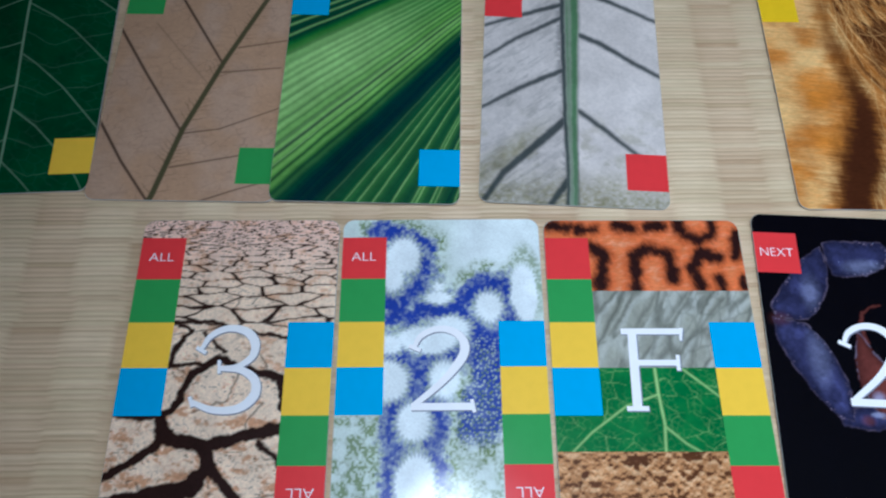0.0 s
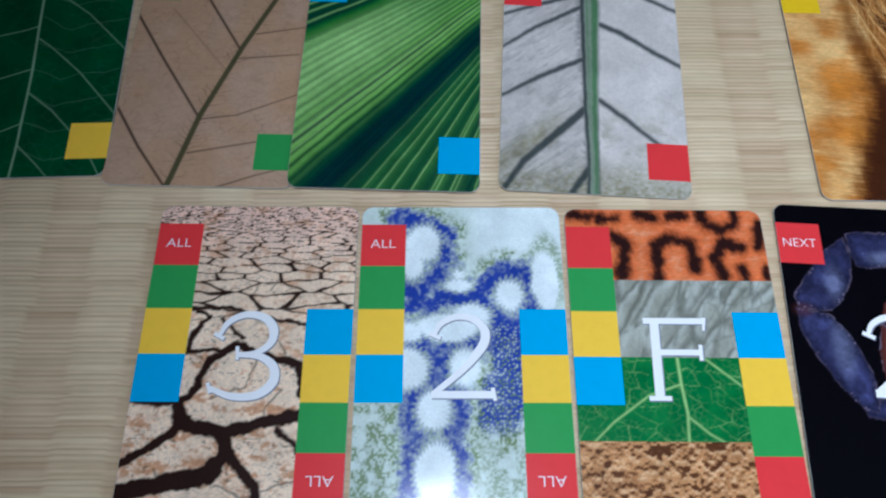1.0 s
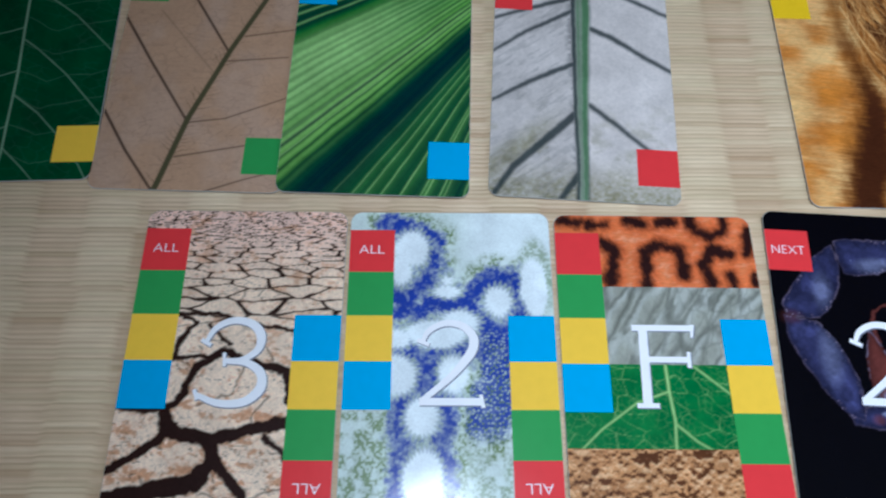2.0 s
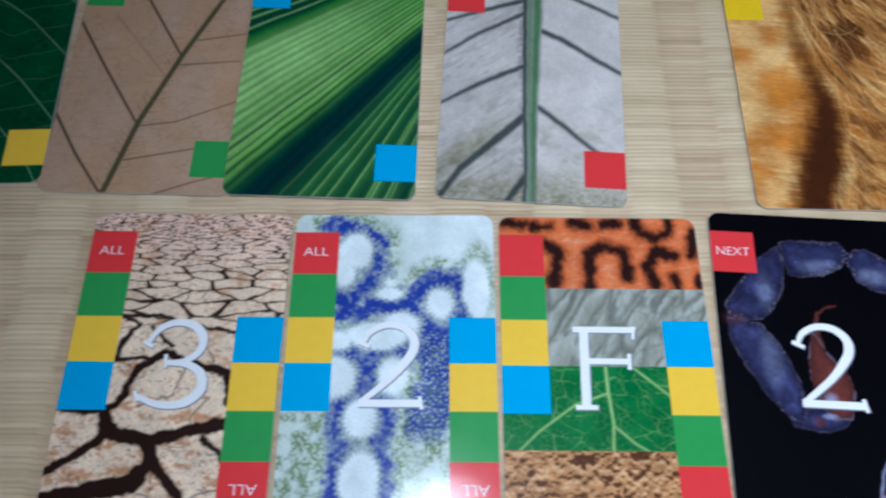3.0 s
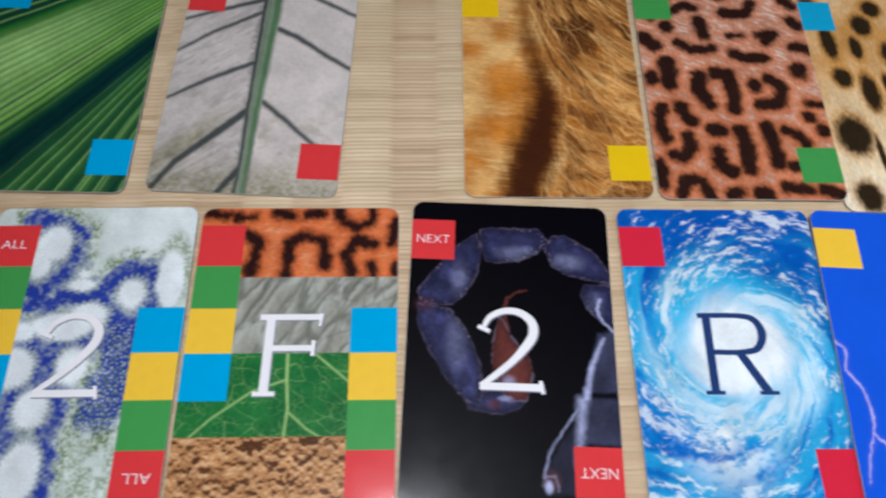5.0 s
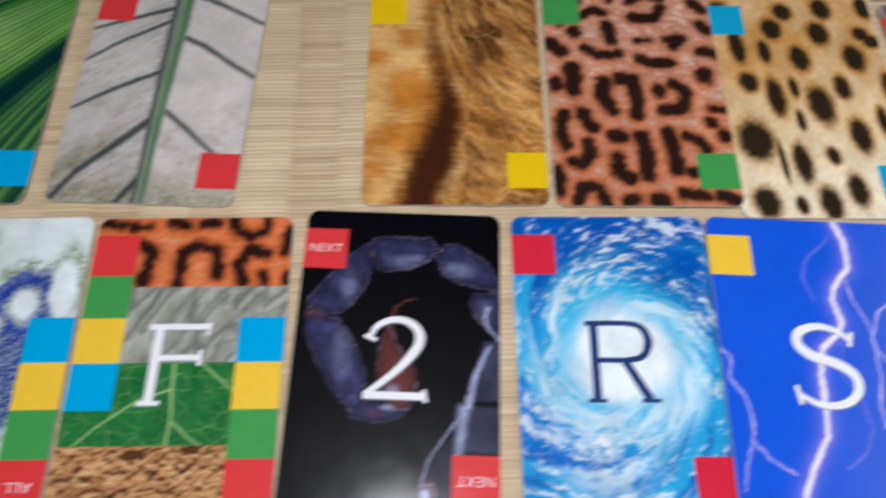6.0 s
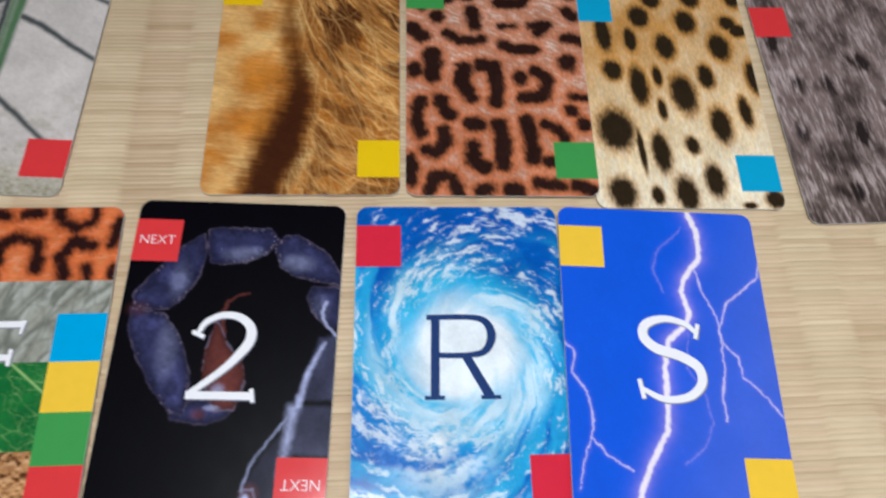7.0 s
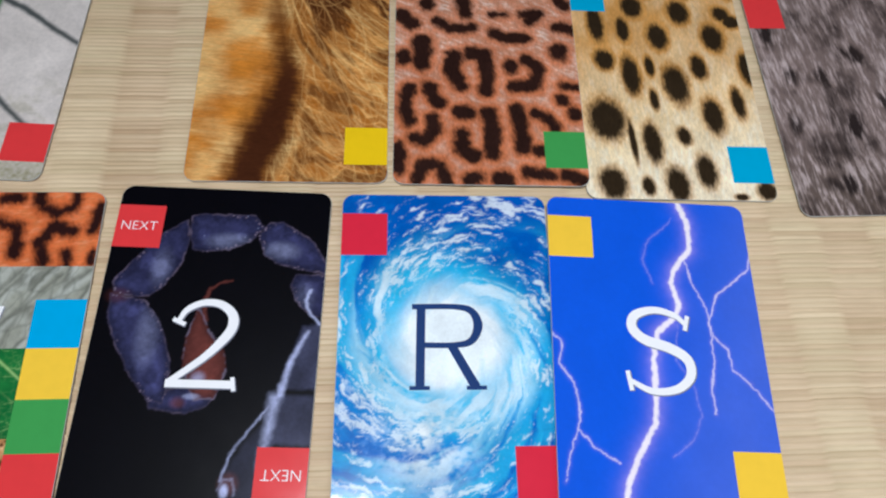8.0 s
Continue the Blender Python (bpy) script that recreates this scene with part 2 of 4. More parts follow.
def cell_tissue(x, y):
    wx, wy = x + 1.6 * (fbm(x / 4, y / 4, 1) - 0.5), y + 1.6 * (fbm(x / 4, y / 4, 2) - 0.5)
    white, ticks, halo, outside = np.zeros(x.shape), np.zeros(x.shape), np.zeros(x.shape), np.full(x.shape, 9.0)
    for cx, cy, rx, ry in ((-11, 33.2, 4.4, 4.8), (-14, 26.5, 2.4, 4), (-0.8, 20, 3.0, 1.5), (13.5, 16.9, 3.3, 4.0), (23.9, 21.5, 3.6, 8.6), (2.6, 10.8, 4.6, 3.2), (-4.2, 7.6, 7.6, 3.5), (-14.6, 6.2, 3.4, 2.2),
                           (-15.2, -3.6, 5.3, 5.0), (0.5, -3.6, 3.8, 5.0), (-7.8, -15, 4.2, 4.6), (-7.3, -31, 4.9, 7.4), (-1, 23.4, 1.1, 1.0), (-23, 36, 3.5, 1.4)):
        r = np.hypot((wx - cx) / rx, (wy - cy) / ry)
        gap = (r - 1) * 0.5 * (rx + ry) - 0.5           # millimetres outside the pale core
        nearer = gap < outside
        count = round(math.pi * (rx + ry) / 1.25)
        spoke = 0.5 + 0.5 * np.sin(np.arctan2((wy - cy) / ry, (wx - cx) / rx) * count + 3 * fbm(x / 2, y / 2, 77))
        white = np.maximum(white, 1 - smooth(-0.9, 0.9, gap + 0.7 * (spoke - 0.5)))
        comb = smooth(0.3, 0.7, spoke) * (1 - smooth(0.9, 2.0, gap)) * smooth(-0.8, 0.4, gap)
        ticks = np.where(nearer, comb, ticks)
        halo = np.maximum(halo, 1 - smooth(1.6, 3.4, gap))
        outside = np.minimum(outside, gap)
    ways = ([(-18, 41), (-12, 39.8), (-5, 36), (-4.4, 29), (-7, 22), (-13, 17), (-15, 14.5)], [(-15, 18), (-9, 14.5), (-3, 16.6), (4, 15.6), (8, 21), (12, 24.4), (18, 24), (20.2, 18), (19.5, 12)], [(5, 15.6), (8, 11.6), (13, 9.8), (19, 10), (17, 5)],
            [(-16, 2.4), (-8, 2.2), (-2, 3.6), (6, 4)], [(-7, 1), (-7.2, -5), (-7, -9), (-13, -11), (-14.4, -18), (-12.6, -24), (-14, -33), (-15, -42)], [(-7.5, -8.5), (-1.8, -10.6), (-0.8, -17), (-3.5, -22), (-1.2, -28), (-1, -40)])
    d = np.minimum.reduce([line_dist(wx, wy, w)[0] for w in ways])
    rag = 3.4 * (fbm(x / 1.4, y / 1.4, 9) - 0.5)
    dense = np.maximum(1 - smooth(2.3, 4.6, d + rag), 0.85 * halo * (1 - smooth(4.5, 7.5, d)))
    core_blue = 1 - smooth(0.6, 3.4, d + 1.2 * rag)
    g, _ = line_dist(wx, wy, [(13, 5), (13.5, -4), (11.5, -11), (10, -17)])
    field = (1 - smooth(4.2, 7.4, g + 0.9 * rag)) * smooth(-24, -17, y)
    dots, _ = cells(x / 1.05 + 0.3 * fbm(x / 3, y / 3, 8), y / 1.05, 6)
    pearl = 1 - smooth(0.14, 0.40, dots)
    mesh_blue = field * (0.95 - 1.0 * pearl) * (0.75 + 0.5 * fbm(x / 3, y / 3, 15))
    blue = np.clip(np.maximum(dense * (0.74 + 0.26 * core_blue) * (1.05 + 1.1 * (fbm(x / 2.2, y / 2.2, 15) - 0.5)) - 0.32 * smooth(0.5, 0.68, fbm(x / 0.75, y / 0.75, 97, 3)) * (1 - 0.35 * core_blue) - 0.25 * pearl * (1 - core_blue), mesh_blue), 0, 1) * (1 - 0.7 * ticks)
    grit = smooth(0.36, 0.62, value_noise(x / 0.55, y / 0.55, 18))
    reach = np.minimum(d, g - 3)
    fringe = (1 - smooth(3.0, 8.5, reach + 1.6 * rag)) * (0.4 + 0.75 * grit) * smooth(0.25, 0.5, fbm(x / 2.6, y / 2.6, 11))
    ring = (1 - smooth(2.0, 5.2, outside)) * smooth(14, 20, x) * smooth(12, 20, y) * (0.4 + 0.6 * grit)      # green rim of the long cell at the top
    low = smooth(0.34, 0.58, fbm(x / 2.4, y / 2.4, 21)) * smooth(-8, -15, y) * (smooth(-14, -19, x) + 0.8 * smooth(0, 8, x) * smooth(-21, -27, y))
    fringe = np.maximum.reduce([fringe * 1.1, low * (0.3 + 0.7 * grit), ring * 0.8])
    fringe = np.maximum(fringe * (1 - 0.75 * dense), 0.45 * field * pearl) + 0.25 * ticks * dense + 0.25 * dense * smooth(0.55, 0.68, fbm(x / 0.8, y / 0.8, 99, 3))
    return np.clip(blue * (1 - 0.98 * white), 0, 1), np.clip(fringe * 0.85 * (1 - white), 0, 1), np.maximum(white * 0.9, 0.6 * smooth(22, 34, y) * smooth(-2, 10, x))


def fur_marks(x, y, marks, seed, soft=0.0):
    """Dark fur marks: soft thick strokes with ragged, hairy borders, and the warm fur that they enclose."""
    wx, wy = x + 1.1 * (fbm(x / 1.6, y / 1.6, seed) - 0.5), y + 1.1 * (fbm(x / 1.6, y / 1.6, seed + 3) - 0.5)
    hair = 1.5 * (fbm((x + 0.5 * y) / 0.45, (y - 0.5 * x) / 1.6, seed + 9) - 0.5)
    swell = 1.5 * (fbm(x / 3.2, y / 3.2, seed + 21, 2) - 0.5)
    dark, warm = np.zeros(x.shape), np.zeros(x.shape)
    for points, w in marks:
        d, _ = line_dist(wx, wy, points)
        d = d + swell
        dark = np.maximum(dark, 1 - smooth(w / 2 - 0.55 - soft, w / 2 + 0.75 + soft, d + hair))
        warm = np.maximum(warm, 1 - smooth(w / 2 + 0.5, w / 2 + 3.5, d))
    return dark, warm


LEOPARD_A = [
    ([(-9.9, 2), (-11.5, -3.4), (-8.3, -9.9)], 4.4),
    ([(-5, 3.1), (-0.6, 2.4), (0.2, -4.8), (-0.8, -11.4)], 4.2),
    ([(7.7, -1.4), (7.8, -2.3)], 4.0),
    ([(12.7, 1), (16.6, -2.5), (15, -8.7), (8.8, -9.4)], 3.8),
    ([(23.5, 4.6), (23.6, 3.4)], 5.1),
    ([(-26.4, 1), (-26.2, 0.3)], 4.6),
    ([(-20.5, 7.1), (-20.6, -1.1)], 5.1),
    ([(-24.5, -11.3), (-26.3, -17.8), (-24.5, -23.1)], 3.8),
    ([(-18.4, -10.7), (-15.6, -16.2)], 4.1),
    ([(-17.5, -21.7), (-16.8, -26.6), (-20, -29.9), (-22.7, -28.8)], 3.8),
    ([(-8.6, -19.6), (-6.8, -19.7)], 4.5),
    ([(-0, -19.5), (0.7, -26.2), (0.7, -34.2)], 4.4),
    ([(-8.8, -27.2), (-8.6, -32.9), (-4.8, -35.2)], 4.0),
    ([(8.6, -18.4), (9.7, -24.3), (10, -31.6)], 4.1)]
LEOPARD_B = [
    ([(14.3, -19.1), (18.5, -21.5), (20.4, -24.8)], 3.4),
    ([(14.8, -32.7), (15.1, -32.9)], 3.4),
    ([(-22, -43.3), (-20, -37.9), (-15.2, -38.2), (-13.3, -43.9)], 3.4),
    ([(-6.8, -43), (-3.4, -41.8)], 3.4),
    ([(3, -42.8), (3.4, -42.8)], 5.5),
    ([(10.8, -40.3), (17.7, -41.3)], 3.5),
    ([(22.6, -40.5), (27.2, -43.1)], 4.0),
    ([(3.1, 11.3), (6.4, 9.1), (12.5, 9.8)], 3.8),
    ([(2.3, 18.9), (6.9, 19.1)], 2.5),
    ([(13.1, 19.4), (17.8, 20.1), (14.5, 16.5)], 3.4),
    ([(-15.6, 15.7), (-11.5, 12.6), (-4.7, 13.3)], 3.4),
    ([(-7.4, 25.8), (-6.1, 19)], 4.1),
    ([(-19, 23.3), (-18.8, 22.4)], 4.5),
    ([(-27.3, 17.6), (-23.5, 14.5)], 4.8)]
LEOPARD_C = [
    ([(25.2, 25.8), (27.4, 23.4)], 4.1),
    ([(23.6, 14.5), (28.8, 13.3)], 3.4),
    ([(23.9, -8.9), (28.3, -9.2)], 2.9),
    ([(23.3, -14.1), (23.6, -14.3)], 3.8),
    ([(26.6, -19.2), (26.7, -19.6)], 4.2),
    ([(-28.2, -32.5), (-27.8, -39.6)], 4.1),
    ([(-16.6, 29.4), (-11.9, 32.6), (-8.1, 30.8)], 3.4),
    ([(2, 29.2), (9, 28.5), (12.4, 32.7)], 3.8),
    ([(1.5, 36.3), (6.4, 39.6), (12.7, 37.9)], 3.4),
    ([(-26.6, 30.9), (-24.3, 27)], 4.1),
    ([(23.6, 35.3), (26.6, 32.4)], 4.1),
    ([(-22, 39.2), (-17.3, 36.4)], 3.8),
    ([(19.4, 42.4), (24.1, 41.6)], 3.8),
    ([(-7.8, 41), (-5.5, 38)], 3.8)]


def leopard_fur(x, y):
    dark, warm = fur_marks(x, y, [(p, w * 1.2) for p, w in LEOPARD_A + LEOPARD_B + LEOPARD_C], 2, 0.5)
    pale = smooth(0.45, 0.72, fbm((x - 0.5 * y) / 2.8, (y + 0.5 * x) / 0.8, 44)) * (1 - 0.6 * warm) * (0.4 + 0.45 * smooth(-30, 30, y))
    return dark, warm * (0.8 - 0.45 * smooth(-20, 35, y)), pale


STRIP_MARKS = [([(-15.5, 36), (-12, 33), (-13.5, 24)], 4.0), ([(-3, 23), (-3, 33), (2, 35.5), (7.2, 33.5), (7.8, 26)], 3.8), ([(22, 32.5), (17, 34), (14, 29.5), (15.6, 24)], 3.8), ([(21, 26), (22, 23)], 3.0),
               ([(-27, 42.8), (-22, 42)], 3.8), ([(-19, 41.5), (-14, 41.5)], 3.2), ([(-7, 43), (-3, 42)], 4.2), ([(2.5, 42.4), (6, 43)], 3.8), ([(11, 44.5), (12.5, 39.8), (17, 38), (21, 40), (21.5, 44.5)], 3.6),
               ([(28.5, 40), (27, 33)], 3.8), ([(-20, 34), (-19, 26)], 3.6), ([(28, 26), (28, 23)], 2.4)]


def leopard_strip(x, y):
    dark, warm = fur_marks(x, y, STRIP_MARKS, 7, 0.7)
    return dark, warm * 0.7, smooth(0.5, 0.75, fbm((x + y) / 2.4, (y - 0.3 * x) / 0.8, 45)) * 0.5


CHEETAH = [(-20.4, -17, 5, 6.4), (3.7, -3.2, 3.6, 6.4), (-10.7, 0.1, 2.6, 6.6), (-20.8, -39.4, 3.7, 4.6), (-6.8, -25.2, 2.5, 6), (-1, -39.5, 3, 5.2), (14.2, -14.9, 2.9, 5.6),
           (-18.8, 5.9, 2.8, 3.5), (-20.3, 20.5, 2.3, 6.2), (-11.3, 18.5, 1.9, 4.2), (0.2, 15.9, 2.9, 4.6), (-7.2, 28.3, 3.2, 4), (8.8, 26.6, 3.2, 4.2), (18.9, 16.1, 3.2, 4.6)]
CHEETAH_SMALL = [(23.6, 26.5, 2.6, 2.6), (26.6, 23.2, 2.6, 2.4), (12.3, 3.9, 2.3, 4.2), (23.1, -9.7, 1.8, 5.2), (28.5, 3.7, 2.2, 5.4), (-4.1, 3.7, 1.4, 3.4), (-4.2, -9.1, 1.3, 3.3), (3.5, -22.5, 1.9, 2.8),
                 (-13.0, -24.4, 0.9, 6.6), (-10.1, -40.1, 1.6, 2.7), (8.6, -34.9, 2.7, 5), (26.4, -41.3, 2.6, 2.8), (18, -43.4, 1.8, 1), (-2, 36, 3, 3.2), (12, 37.5, 3, 4), (-24, 36, 3, 4), (27, 38, 2.4, 4)]


def cheetah_fur(x, y):
    dark, halo = np.zeros(x.shape), np.zeros(x.shape)
    fuzz = 0.42 * (fbm(x / 0.6, y / 1.5, 3) - 0.5)
    for cx, cy, rx, ry in CHEETAH + CHEETAH_SMALL:
        u, v = x - cx, y - cy
        u = u + 0.06 * v
        r = np.hypot(u / rx, v / ry) * 0.87 + fuzz
        dark = np.maximum(dark, 1 - smooth(0.70, 1.32, r))
        halo = np.maximum(halo, 1 - smooth(1.0, 1.6, r))
    gold = np.clip(0.55 * halo + smooth(-34, 26, y) * (0.6 + 0.9 * (fbm(x / 7, y / 12, 5) - 0.3)), 0, 1)
    return dark, gold, np.clip(smooth(0.5, 0.72, fbm(x / 0.9, y / 3.2, 14)) * 0.5 + 0.6 * smooth(-12, -44, y - 0.3 * x), 0, 1)


def strands(x, y, count, seed, start, flow, size):
    """Many single hairs: each a bent line from a start point along a flow; gives their cover."""
    rng = np.random.default_rng(seed)
    cover = np.zeros(x.shape)
    for _ in range(count):
        px, py = start(rng)
        angle, bend = flow(px, py, rng)
        length, w = size[0] + (size[1] - size[0]) * rng.random(), 0.16 + 0.42 * rng.random() ** 2
        line = [(px, py)]
        for k in range(4):
            angle += bend / 4
            line.append((line[-1][0] + length / 4 * math.cos(angle), line[-1][1] + length / 4 * math.sin(angle)))
        lx, ly = [p[0] for p in line], [p[1] for p in line]
        near = (x > min(lx) - 1) & (x < max(lx) + 1) & (y > min(ly) - 1) & (y < max(ly) + 1)
        if near.any():
            cover[near] = np.maximum(cover[near], stroke(x[near], y[near], line, w, w * 0.4, 0.25) * (0.1 + 0.8 * rng.random() ** 2))
    return cover


def lion_mane(x, y):
    wx = x + 2.0 * (fbm(x / 3, y / 5, 4) - 0.5)
    d, along = line_dist(wx, y, [(-7, 46), (-7.4, 22), (-3, 0), (-1.8, -10), (-5, -21), (-7, -30), (-10.3, -40), (-11.5, -46)])
    half = np.interp(along * 7, [0, 1, 2, 3, 4, 5, 6, 7], [2.4, 3.0, 4.0, 5.6, 6.8, 8.2, 7.2, 6.6])
    side = smooth(-1.5, 2.5, wx - np.interp(y, [-46, -30, -20, -10, 0, 22, 46], [-4, 2, 2.4, 4, 1.5, -4, -5.5]))
    left_hair = fbm((y + 0.12 * x) / 0.5, x / 5.5, 17)
    dark = 1 - smooth(half - 4.6, half + 4.0, d + 3.5 * (left_hair - 0.5) * (1 - side) + 2.5 * (fbm(x / 2, y / 4, 71) - 0.5))
    lean = np.radians(-66 + 26 * np.clip((x + 5) / 32, 0, 1) + 12 * (fbm(x / 9, y / 9, 77) - 0.5))
    u, v = x * np.cos(lean) + y * np.sin(lean), -x * np.sin(lean) + y * np.cos(lean)
    start = lambda rng: (-8 + 40 * rng.random(), -46 + 104 * rng.random())
    flow = lambda px, py, rng: (math.radians(-70 + 30 * min(max((px + 5) / 32, 0), 1) + 13 * rng.standard_normal()), math.radians(34 * rng.standard_normal()))
    pale = strands(x, y, 900, 3, start, flow, (9, 28)) * smooth(-3, 1, wx - np.interp(y, [-46, -30, -20, -10, 0, 22, 46], [-6, 0.5, 1.5, 3.2, 0, -5, -6]))
    clump = smooth(0.44, 0.62, 0.7 * fbm(v / 2.4, u / 11, 33) + 0.3 * fbm(x / 7, y / 7, 35) + 0.05 * smooth(10, -4, x) * smooth(-20, 20, y)) * side
    sheen = smooth(0.42, 0.72, 0.6 * fbm(v / 1.1, u / 14, 93) + 0.4 * fbm(v / 0.4, u / 9, 94)) * side * (1 - 0.7 * clump)
    dark = np.maximum(dark * (0.99 - 0.38 * smooth(-12, 34, y)), clump * (0.74 + 0.26 * smooth(-10, 30, y)))
    dark = np.maximum(dark, side * (0.26 + smooth(-10, 36, y) * 0.4) * (1 - sheen)) * (1 - 0.8 * pale)
    patch_light = smooth(0.30, 0.78, fbm(x / 16 + 3, y / 11, 41, 3) + 0.15 * smooth(-25, -40, y) + 0.16 * (left_hair - 0.5)) * (0.85 + 0.4 * (left_hair - 0.5))
    light = np.clip(pale * 0.95 + sheen * 0.34 + (1 - side) * patch_light * (1 - dark), 0, 1)
    return np.clip(dark, 0, 1), light * 0.9, side * sheen * 0.9 + (1 - side) * smooth(0.35, 0.7, fbm(x / 8, y / 8, 51) + 0.1 * (left_hair - 0.5))


def grey_fur(x, y):
    u = x + 0.10 * y + 1.6 * (fbm(x / 9, y / 9, 6) - 0.5)
    fine = fbm(u / 0.42, y / 3.6, 28)
    lock = fbm(u / 1.3, y / 5.5, 61)
    broad = fbm(x / 8, y / 10, 8)
    spots = np.zeros(x.shape)
    for cx, cy, rx, ry in ((-19, 7, 2.4, 4), (-8, 6, 2.2, 3.6), (-24, -12, 2, 4), (-4, -14, 2.4, 4), (6, 14, 2.6, 4), (10, -4, 2.4, 4), (-22, 24, 3, 4), (18, 6, 2.4, 4), (2, -30, 2.6, 4), (20, -20, 2.6, 4), (-14, -34, 3, 3)):
        spots = np.maximum(spots, 1 - smooth(0.3, 1.5, np.hypot((u - cx) / rx, (y - cy) / ry) + 1.2 * (lock - 0.5)))
    dark = 0.9 * spots + 0.6 * smooth(0.48, 0.75, broad) + 1.5 * (0.5 - fine) * smooth(0.3, 0.6, lock) + 0.9 * (0.48 - lock) + 0.25 * smooth(-10, -40, y)
    return np.clip(dark, 0, 1), np.clip(smooth(0.42, 0.72, 0.55 * fine + 0.45 * lock) * (0.35 + 0.5 * smooth(0.6, 0.4, broad)), 0, 1), smooth(-14, -40, y) * 0.6


def green_leaf(x, y):
    veins = union(
        stroke(x, y, [(-2, 45), (-1.3, 23.4), (-0.7, 11.4), (0.3, -5), (0.5, -13.7), (0.6, -25.6), (0.8, -33.7), (0.5, -45.4)], 0.7, 0.6, 0.3),
        *(stroke(x, y, p, 0.30, 0.22, 0.26) for p in (
            [(0.2, 7.3), (5, 3.6), (9.9, -1), (15.6, -6.4), (20.6, -12.3), (25.4, -18.0), (29.2, -22.6)], [(0.5, -13.9), (9.3, -20.9), (16, -28.2), (21, -34.4), (24.7, -39.5), (28.4, -46)], [(0.8, -33.2), (7.6, -39.9), (12.5, -45.3)],
            [(-1.4, 29), (7.7, 23.1), (15.5, 16.9), (24.2, 7.6), (29, 2.4)], [(-0.6, 42), (12, 38), (29, 24)], [(-0.6, 12.4), (-5.7, 10.6), (-12.8, 8.8), (-29, 2)], [(-0.2, -5), (-9.3, -8.3), (-29, -18)], [(0.5, -25.5), (-12, -31.4), (-26, -44)], [(-1.2, 32), (-29, 18)])))
    side = 0.0
    for k in range(9):          # faint cross veins between the side veins
        c = 36 - 10 * k
        side = np.maximum(side, stroke(x, y + 0.10 * np.abs(x) + 2.4 * (fbm(x / 8, y / 8, 13 + k) - 0.5), [(0, c), (10, c - 4), (29, c + 2)], 0.3, 0.2, 0.3) * 0.22)
    _, edge = cells(x / 4.6 + 0.6 * fbm(x / 3, y / 3, 1), y / 3.4 + x / 9, 3)
    net = (1 - smooth(0.02, 0.09, edge)) * 0.04 * smooth(0.35, 0.6, fbm(x / 7, y / 7, 17))
    return np.clip(union(veins * 0.85, side, net), 0, 1), smooth(0.4, 0.7, fbm(x / 10, y / 10, 7)) * 0.5, smooth(0.45, 0.7, fbm((x - y) / 9, (y + x) / 14, 27)) * 0.5


def dry_leaf(x, y):
    rib = stroke(x, y, [(24, 45), (16.2, 27.3), (7.3, 7), (-2.6, -19.5), (-8.4, -42.8), (-9.3, -45.3)], 1.7, 1.9)
    veins = union(*(stroke(x, y, p, 0.95, 0.75) for p in (
        [(-31.2, 22.3), (-17.9, 1.7), (-3, -20.2)], [(-18, 45), (-6.5, 26.7), (6.4, 6.5)], [(-29.9, -16.1), (-20, -31.3), (-9.7, -44.7)])))
    thin = union(*(stroke(x, y, p, 0.55, 0.4) for p in (
        [(-2.4, -21), (9, -19.2), (27.8, -10.9)], [(11.3, 12.4), (27.9, 15.7)], [(7, 2.4), (26.2, 4.5)], [(5.7, -44.9), (17.1, -40.5), (28, -37)], [(-4.5, -33.2), (16.4, -28.7), (28, -26)])))
    faint = stroke(x, y, [(-17.7, 22), (3, -2.2)], 0.4) * 0.6
    _, edge = cells((x + 0.5 * y) / 6 + 0.5 * fbm(x / 3, y / 3, 2), (y - 0.3 * x) / 3.2, 6)
    net = (1 - smooth(0.01, 0.035, edge)) * 0.2 * smooth(0.4, 0.6, fbm(x / 5, y / 5, 16))
    d, along = line_dist(x, y, [(24, 45), (16.2, 27.3), (7.3, 7), (-2.6, -19.5), (-8.4, -42.8)])
    u = along * 62 + 0.4 * d * np.sign(x - 0.4 * y) + 1.2 * fbm(x / 3, y / 3, 46)
    tick = (1 - smooth(0.05, 0.14, np.abs(u - np.floor(u) - 0.5))) * smooth(5, 0.8, d + 5 * (hashed(np.floor(u), 1, 9) - 0.4)) * 0.38
    weft = (1 - smooth(0.03, 0.1, np.abs(value_noise(x / 9, y / 1.1, 47) - 0.5))) * 0.16 * smooth(0.4, 0.6, fbm(x / 6, y / 6, 48))
    return rib, np.clip(union(veins, thin * 0.8, faint * 0.7, net * 1.2, tick * 1.2, weft * 0.7), 0, 1), smooth(0.35, 0.7, fbm(x / 12, y / 12, 26)) * 0.5


